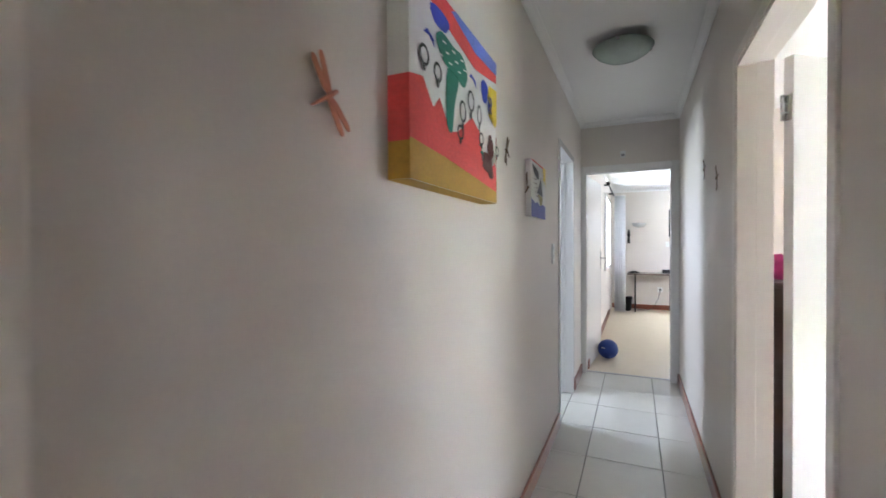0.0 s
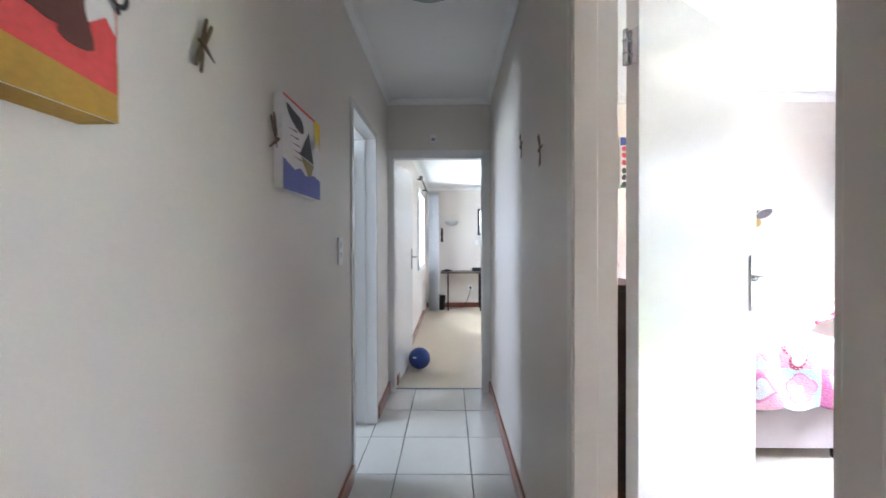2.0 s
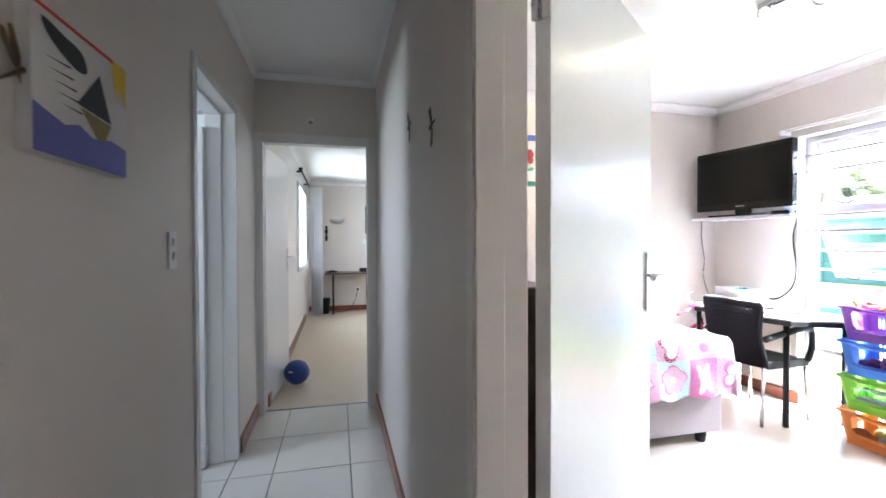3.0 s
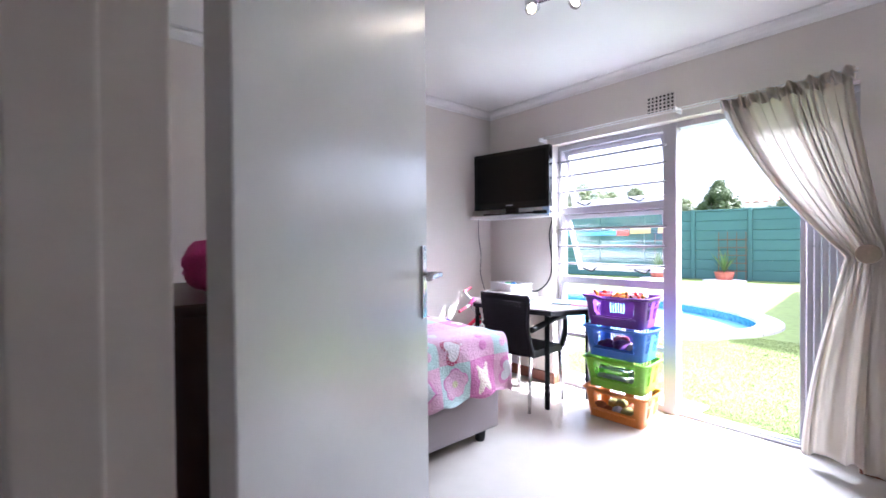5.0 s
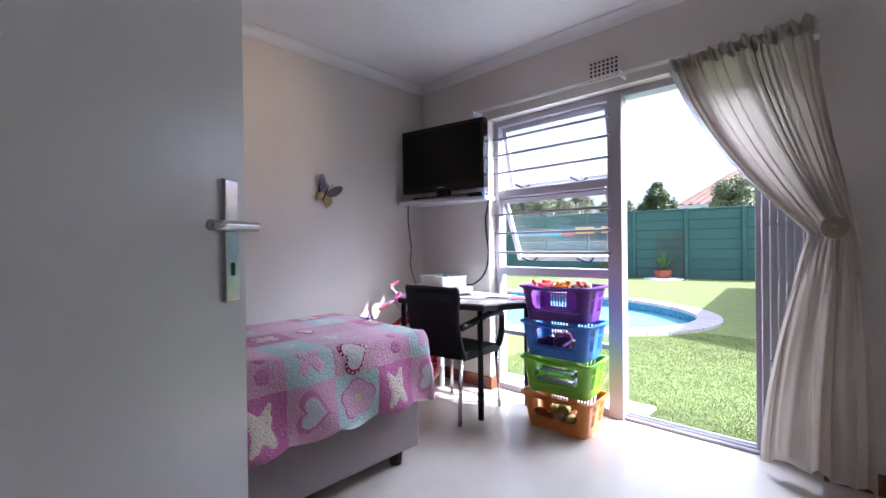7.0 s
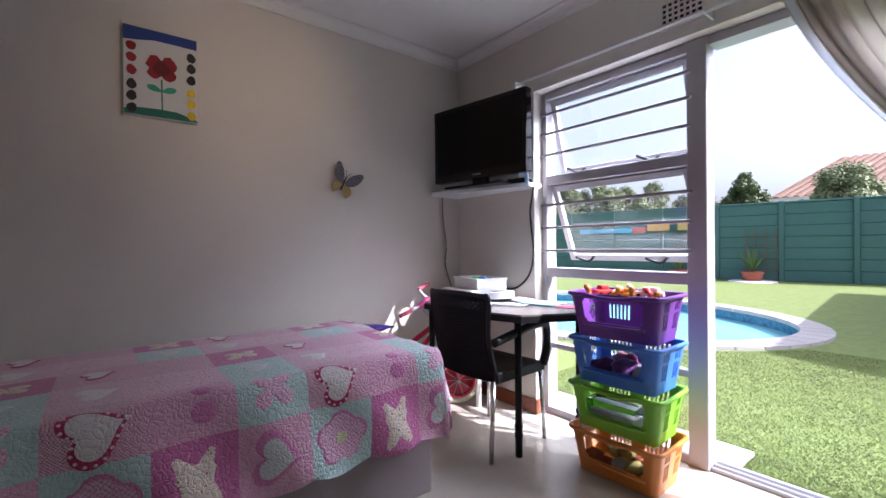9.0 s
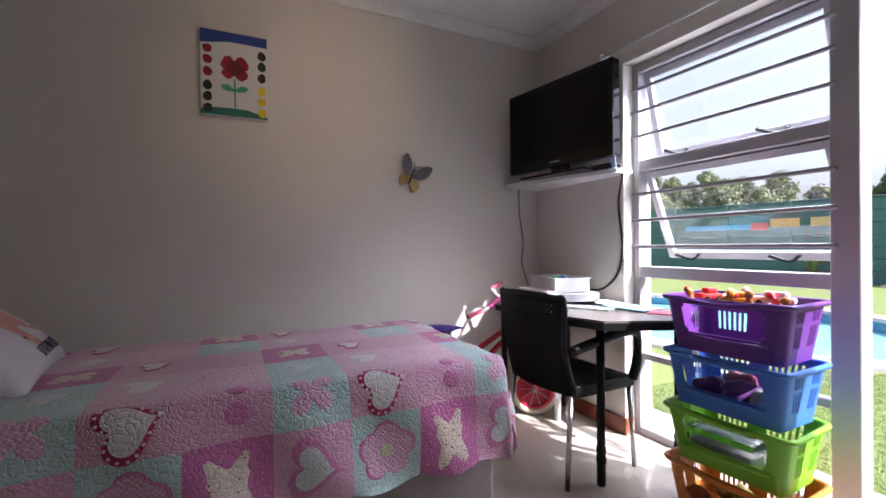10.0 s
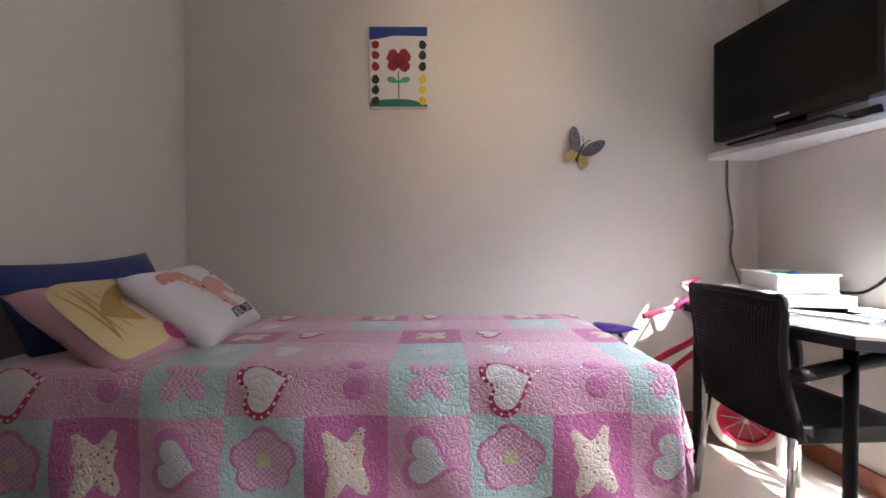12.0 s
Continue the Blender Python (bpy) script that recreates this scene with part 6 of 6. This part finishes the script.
POOLT = mat("turquoise pool tile", (0.04, 0.20, 0.34), 0.2, grain=18, vary=0.5, bump=0.01, coarse=9)
POOLW = mat("pool water", (0.27, 0.62, 0.68), 0.06, grain=3, vary=0.1, bump=0.03, coarse=1)
COPE = mat("grey cement coping", (0.40, 0.38, 0.37), 0.8, grain=60, vary=0.15, bump=0.05, rand=0.6)
pool = thing("swimming_pool", Matrix(), "small kidney shaped swimming pool with blue tiles", "swimming pool")
bmw = bmesh.new()
lo = [bmw.verts.new((*pool_at(k, NP, 0.05), -0.55)) for k in range(NP)]
hi = [bmw.verts.new((*pool_at(k, NP, 0.05), -0.075)) for k in range(NP)]
for k in range(NP):
    bmw.faces.new((lo[k], lo[(k + 1) % NP], hi[(k + 1) % NP], hi[k]))
bmw.faces.new(lo)
part("basin", bmw, POOLT, pool)
bmw = bmesh.new()
bmw.faces.new([bmw.verts.new((*pool_at(k, NP, 0.055), -0.22)) for k in range(NP)])
part("water", bmw, POOLW, pool, "clear turquoise water")

PRECAST = mat("teal painted precast concrete", (0.05, 0.13, 0.125), 0.75, grain=30, vary=0.12, bump=0.04, coarse=1.5, rand=0.4)
FA, FD = Vector((17.52, 7.94, 0)), Vector((0.215, -0.9766, 0)).normalized()
fence = thing("garden_wall", Matrix(), "teal painted precast concrete garden wall with posts", "garden wall")
FR = Matrix(((FD.x, -FD.y, 0, 0), (FD.y, FD.x, 0, 0), (0, 0, 1, 0), (0, 0, 0, 1)))
post_me = mesh_of("post", box(bmesh.new(), -0.06, 0.06, -0.07, 0.07, GZ, 2.33, 0.01), PRECAST)
pan_me = mesh_of("panel", box(bmesh.new(), 0.055, 1.565, -0.025, 0.025, 0.0, 0.3315, 0.02), PRECAST)
cap_me = mesh_of("cap", box(bmesh.new(), 0.06, 1.56, -0.05, 0.05, 0.0, 0.05, 0.01), PRECAST)
for k in range(-9, 8):
    p = FA + FD * 1.62 * k
    for nme, me, z in [("post", post_me, 0)] + [("panel", pan_me, GZ + 0.0 + 0.332 * r) for r in range(7)] + [("cap", cap_me, GZ + 0.332 * 7)]:
        o = new(nme, me)
        o.parent = fence
        o.matrix_basis = Matrix.Translation((p.x, p.y, z)) @ FR


def on_fence(s, d, z):
    p = FA + FD * s + Vector((FD.y, -FD.x, 0)) * d
    return Matrix.Translation((p.x, p.y, z)) @ FR


BLUEPT, REDPT, SANDPT = paint("light blue board paint", (0.10, 0.35, 0.60)), paint("red board paint", (0.55, 0.08, 0.06)), paint("sand board paint", (0.55, 0.40, 0.16))
mu = thing("painted_board", on_fence(-2.35, 0.10, 1.5), "long blue board with a red end fixed to the wall", "board")
part("plank", boxes((-2.1, -0.2, -0.02, 0.0, 0, 0.16)), BLUEPT, mu)
part("end_plate", boxes((-0.2, 0.25, -0.02, 0.0, -0.02, 0.2)), REDPT, mu)
part("panel", boxes((0.3, 1.0, -0.02, 0.0, 0.05, 0.3)), SANDPT, mu)
part("panel", boxes((1.25, 1.75, -0.02, 0.0, 0.05, 0.3)), SANDPT, mu)

TERRA = mat("terracotta pot", (0.33, 0.09, 0.06), 0.7, grain=60, vary=0.12, bump=0.03)
LEAFM = mat("yucca leaf", (0.09, 0.17, 0.05), 0.5, grain=30, vary=0.3, bump=0.02, rand=0.5)
for s, hgt, sc_ in ((0.95, 1.0, 1.0), (-1.0, 0.8, 0.9)):
    pm = on_fence(s, 0.55, GZ)
    solid_at("stone_ring", lathe([(0.0, 0.001), (0.62, 0.001), (0.60, 0.03), (0.0, 0.05)], 24), mat("white pebbles", (0.65, 0.63, 0.6), 0.9, grain=40, vary=0.3, bump=0.2), "patch of white pebbles by the wall", "pebbles", pm)
    pot = thing("plant_pot", pm @ pose(0, 0, 0.03) @ Matrix.Diagonal((0.85, 0.85, 0.9, 1)), "terracotta pot with a spiky green plant", "plant")
    part("pot", lathe([(0.0, 0.0), (0.24, 0.0), (0.31, 0.16), (0.31, 0.24), (0.33, 0.25), (0.33, 0.30), (0.29, 0.30), (0.0, 0.27)], 24), TERRA, pot, smooth=False)
    for k in range(34):
        a, e = 2.4 * k, radians(random.uniform(42, 88))
        L = random.uniform(0.55, 1.0) * sc_
        dx, dy = math.cos(a) * math.cos(e) * L, math.sin(a) * math.cos(e) * L
        z1 = 0.28 + math.sin(e) * L
        bmx = bmesh.new()
        w = 0.028
        sx, sy = -math.sin(a) * w, math.cos(a) * w
        v = [bmx.verts.new(c) for c in ((sx * 0.6, sy * 0.6, 0.28), (-sx * 0.6, -sy * 0.6, 0.28), (dx * 0.55 - sx, dy * 0.55 - sy, 0.28 + (z1 - 0.28) * 0.62), (dx * 0.55 + sx, dy * 0.55 + sy, 0.28 + (z1 - 0.28) * 0.62), (dx, dy, z1 - 0.04))]
        bmx.faces.new(v[:4])
        bmx.faces.new((v[3], v[2], v[4]))
        part("leaf", bmx, LEAFM, pot)
    tr = thing("trellis", on_fence(s + 0.25, 0.14, GZ), "brown wooden trellis against the garden wall", "trellis")
    for k in range(4):
        part("upright", boxes((-0.45 + 0.25 * k, -0.425 + 0.25 * k, -0.015, 0.0, 0, 1.6)), mat("weathered wood", (0.13, 0.08, 0.05), 0.8, grain=40, vary=0.2), tr)
    for k in range(5):
        part("crossbar", boxes((-0.47, 0.35, 0.001, 0.014, 0.3 + 0.26 * k, 0.325 + 0.26 * k)), bpy.data.materials["weathered wood"], tr)

FOL = [mat("dark foliage", (0.065, 0.095, 0.025), 0.6, grain=3, vary=0.5, bump=0.0, coarse=1.2), mat("olive foliage", (0.16, 0.19, 0.085), 0.6, grain=3, vary=0.5, bump=0.0, coarse=1.2)]
BARK = mat("grey bark", (0.12, 0.09, 0.07), 0.9, grain=30, vary=0.3, bump=0.1)


def tree(x, y, hgt, rad, kind, label, seed, leaves=1500, top=1.0):
    rnd = random.Random(seed)
    t = thing("tree", Matrix.Translation((x, y, GZ)), label, "tree")
    base = max(0.6, hgt - 2 * rad)
    part("trunk", bar(spline([(0, 0, 0), (0.05, 0.02, base * 0.5), (-0.04, 0.05, base), (0.0, 0.0, hgt * 0.8)], 4), [0.13 - 0.1 * k / 12 for k in range(13)], 8), BARK, t)
    knots = []
    for k in range(22):
        a = 2.4 * k + rnd.random()
        f = (k + 0.5) / 22
        wide = rad * 0.8 * (1 - f ** 2) ** top
        q = Vector((math.cos(a) * wide * rnd.uniform(0.5, 1), math.sin(a) * wide * rnd.uniform(0.5, 1), base + (hgt - base) * (0.15 + 0.78 * f)))
        knots.append((q, rad * rnd.uniform(0.22, 0.42) * (1 - 0.45 * f)))
        part("limb", bar([(0, 0, base * 0.9), tuple(q * 0.5 + Vector((0, 0, base * 0.5))), tuple(q)], (0.05, 0.03, 0.01), 6), BARK, t)
    vs, fs = [], []
    for k in range(leaves):
        q, r = knots[k % len(knots)]
        d = Vector((rnd.gauss(0, 1), rnd.gauss(0, 1), rnd.gauss(0, 1))).normalized() * r * rnd.uniform(0.25, 1.1)
        c = q + d
        s = rnd.uniform(0.025, 0.06)
        e1 = Vector((rnd.gauss(0, 1), rnd.gauss(0, 1), rnd.gauss(0, 1))).normalized() * s
        e2 = e1.cross(d).normalized() * s * 0.6
        i = len(vs)
        vs += [tuple(c - e1), tuple(c + e2), tuple(c + e1), tuple(c - e2)]
        fs.append((i, i + 1, i + 2, i + 3))
    me = bpy.data.meshes.new("crown")
    me.from_pydata(vs, [], fs)
    me.materials.append(FOL[kind])
    o = new("crown", me)
    o.parent = t


tree(20.4, 8.05, 3.75, 0.85, 0, "small dark green tree behind the garden wall", 3, 16000, 1.4)
tree(20.6, 5.35, 3.6, 1.75, 1, "rounded olive green bush behind the garden wall", 4, 40000, 0.6)
tree(20.2, 9.9, 2.9, 0.6, 1, "low olive green bush behind the garden wall", 5, 6000)
for k in range(9):
    tree(18.6 + 0.7 * math.sin(3.1 * k), 11.0 + 1.3 * k, 3.1 + 0.5 * math.sin(2.3 * k), 1.0, (1, 1, 0)[k % 3], ("olive green garden tree behind the wall", "olive green garden tree behind the wall", "dark green garden tree behind the wall")[k % 3], 20 + k, 9000)

for k in range(8):
    tree(20.6 + 0.5 * math.sin(1.7 * k), 9.4 + 1.0 * k, 3.2 + 0.19 * k + 0.25 * math.sin(4.1 * k), 1.15, 1, "pale olive green hedge tree behind the wall", 40 + k, 9000, 0.7)

# neighbour's house
ROOFT = mat("salmon clay roof tile", (0.25, 0.15, 0.105), 0.8, grain=8, vary=0.2, bump=0.05, coarse=1.5)
nb = thing("house", Matrix(), "neighbour's cream house with a salmon tiled roof", "house")
part("wall", boxes((24.6, 31.0, -6.0, 7.6, GZ, 2.95)), WALL, nb)


def roof_at(u, v):
    y0_ = 8.2 - 1.7 * v
    y = y0_ + (-7.0 - y0_) * u
    lift = 0.07 * abs(math.sin(u * 44 * math.pi)) + 0.05 * ((v * 16) % 1.0)
    return (24.1 + 3.6 * v, y, 2.93 + 1.85 * v + lift)


part("roof", sheet(roof_at, 220, 48), ROOFT, nb, "salmon clay tiles")
part("hip_slope", moved(plate([(0, 0), (7.4, 0), (3.6, 1.7)], 0, 0.08), Matrix(((1, 0, 0, 24.1), (0, -1, 0, 8.2), (0, 1.088, 1, 2.93), (0, 0, 0, 1)))), ROOFT, nb)
part("fascia", boxes((24.05, 24.1, -7.0, 8.2, 2.72, 2.94)), GLOSSW, nb)
part("chimney", boxes((25.5, 25.8, 9.0, 9.3, GZ, 3.3)), WALL, nb)

# an unseen wing of the house, added and shaped to cast the lawn's shadow
wing = thing("house_wing", Matrix(), "added unseen house wing that casts the shadow on the lawn", "house")
part("wall", plate([(9.53, 0.9), (16.33, 1.5), (16.33, -5.1), (7.68, -5.1)], GZ, 2.5), WALL, wing)
part("roof", plate([(9.15, 1.30), (16.73, 1.95), (16.73, -5.5), (7.08, -5.5)], 2.5, 2.68), ROOFT, wing)

shell("pavement", box(bmesh.new(), OUT + 0.002, 4.835, 3.36, 6.4, GZ - 0.05, -0.035, 0.006, 2), mat("pale cement paving", (0.46, 0.44, 0.41), 0.85, grain=70, vary=0.2, bump=0.06, coarse=3), "pale cement paving strip along the house", "paving")

# ---- pieces ----
cope_n = 54
for k in range(cope_n):
    a = (k + 0.03) / cope_n * NP
    b = (k + 0.97) / cope_n * NP
    out = [pool_at(a, NP, 0.0), pool_at((a + b) / 2, NP, 0.0), pool_at(b, NP, 0.0), pool_at(b, NP, 0.34), pool_at((a + b) / 2, NP, 0.34), pool_at(a, NP, 0.34)]
    part("coping_stone", plate(out, -0.075, -0.02), COPE, pool)

tile_me = {}


def tile(parent, x0, x1, y0, y1, z):
    key = (round(x1 - x0, 3), round(y1 - y0, 3))
    if key not in tile_me:
        tile_me[key] = mesh_of("tile", box(bmesh.new(), 0, x1 - x0, 0, y1 - y0, -0.006, 0, 0.0015), TILE)
    o = new("tile", tile_me[key])
    o.parent = parent
    o.matrix_basis = Matrix.Translation((x0, y0, z))


gx = [XW + 0.001, 0.449, 0.868, XE - 0.001]
gy = [4.765 + 0.4565 * k for k in range(-14, 1)] + [5.25]
for ya, yb in zip(gy, gy[1:]):
    for xa, xb in zip(gx, gx[1:]):
        tile(floor_c, xa + 0.003, xb - 0.003, ya + 0.003, yb - 0.003, 0.0)
for ya, yb in ((3.825, 4.303), (4.308, 4.512)):
    tile(floor_c, 0.083, XW - 0.002, ya, yb, 0.0)

# lawn blades by the door
rnd = np.random.RandomState(5)
nb_ = 150000
px, py = 4.62 + 3.4 * rnd.uniform(0, 1, nb_) ** 1.6, rnd.uniform(1.9, 5.0, nb_)
an, hh_ = rnd.uniform(0, 6.28, nb_), rnd.uniform(0.006, 0.018, nb_)
w_ = 0.0028
vs = np.empty((nb_, 3, 3))
vs[:, 0] = np.stack([px - np.cos(an) * w_, py - np.sin(an) * w_, np.full(nb_, GZ - 0.002)], 1)
vs[:, 1] = np.stack([px + np.cos(an) * w_, py + np.sin(an) * w_, np.full(nb_, GZ - 0.002)], 1)
vs[:, 2] = np.stack([px + rnd.uniform(-0.015, 0.015, nb_), py + rnd.uniform(-0.015, 0.015, nb_), GZ + hh_], 1)
tt = radians(PT)
pu = (px - PC[0]) * math.cos(tt) + (py - PC[1]) * math.sin(tt)
pv = -(px - PC[0]) * math.sin(tt) + (py - PC[1]) * math.cos(tt)
keep = np.nonzero((pu / (PA + 0.4)) ** 2 + (pv / (PB + 0.4)) ** 2 > 1.0)[0].tolist()
me = bpy.data.meshes.new("grass")
me.from_pydata(vs.reshape(-1, 3).tolist(), [], [(3 * k, 3 * k + 1, 3 * k + 2) for k in keep])
me.materials.append(mat("grass blade", (0.155, 0.20, 0.058), 0.7, grain=6, vary=0.5, bump=0.0, coarse=1.3))
tagged(new("grass", me), "short green artificial lawn blades", "grass", "", "stuff")
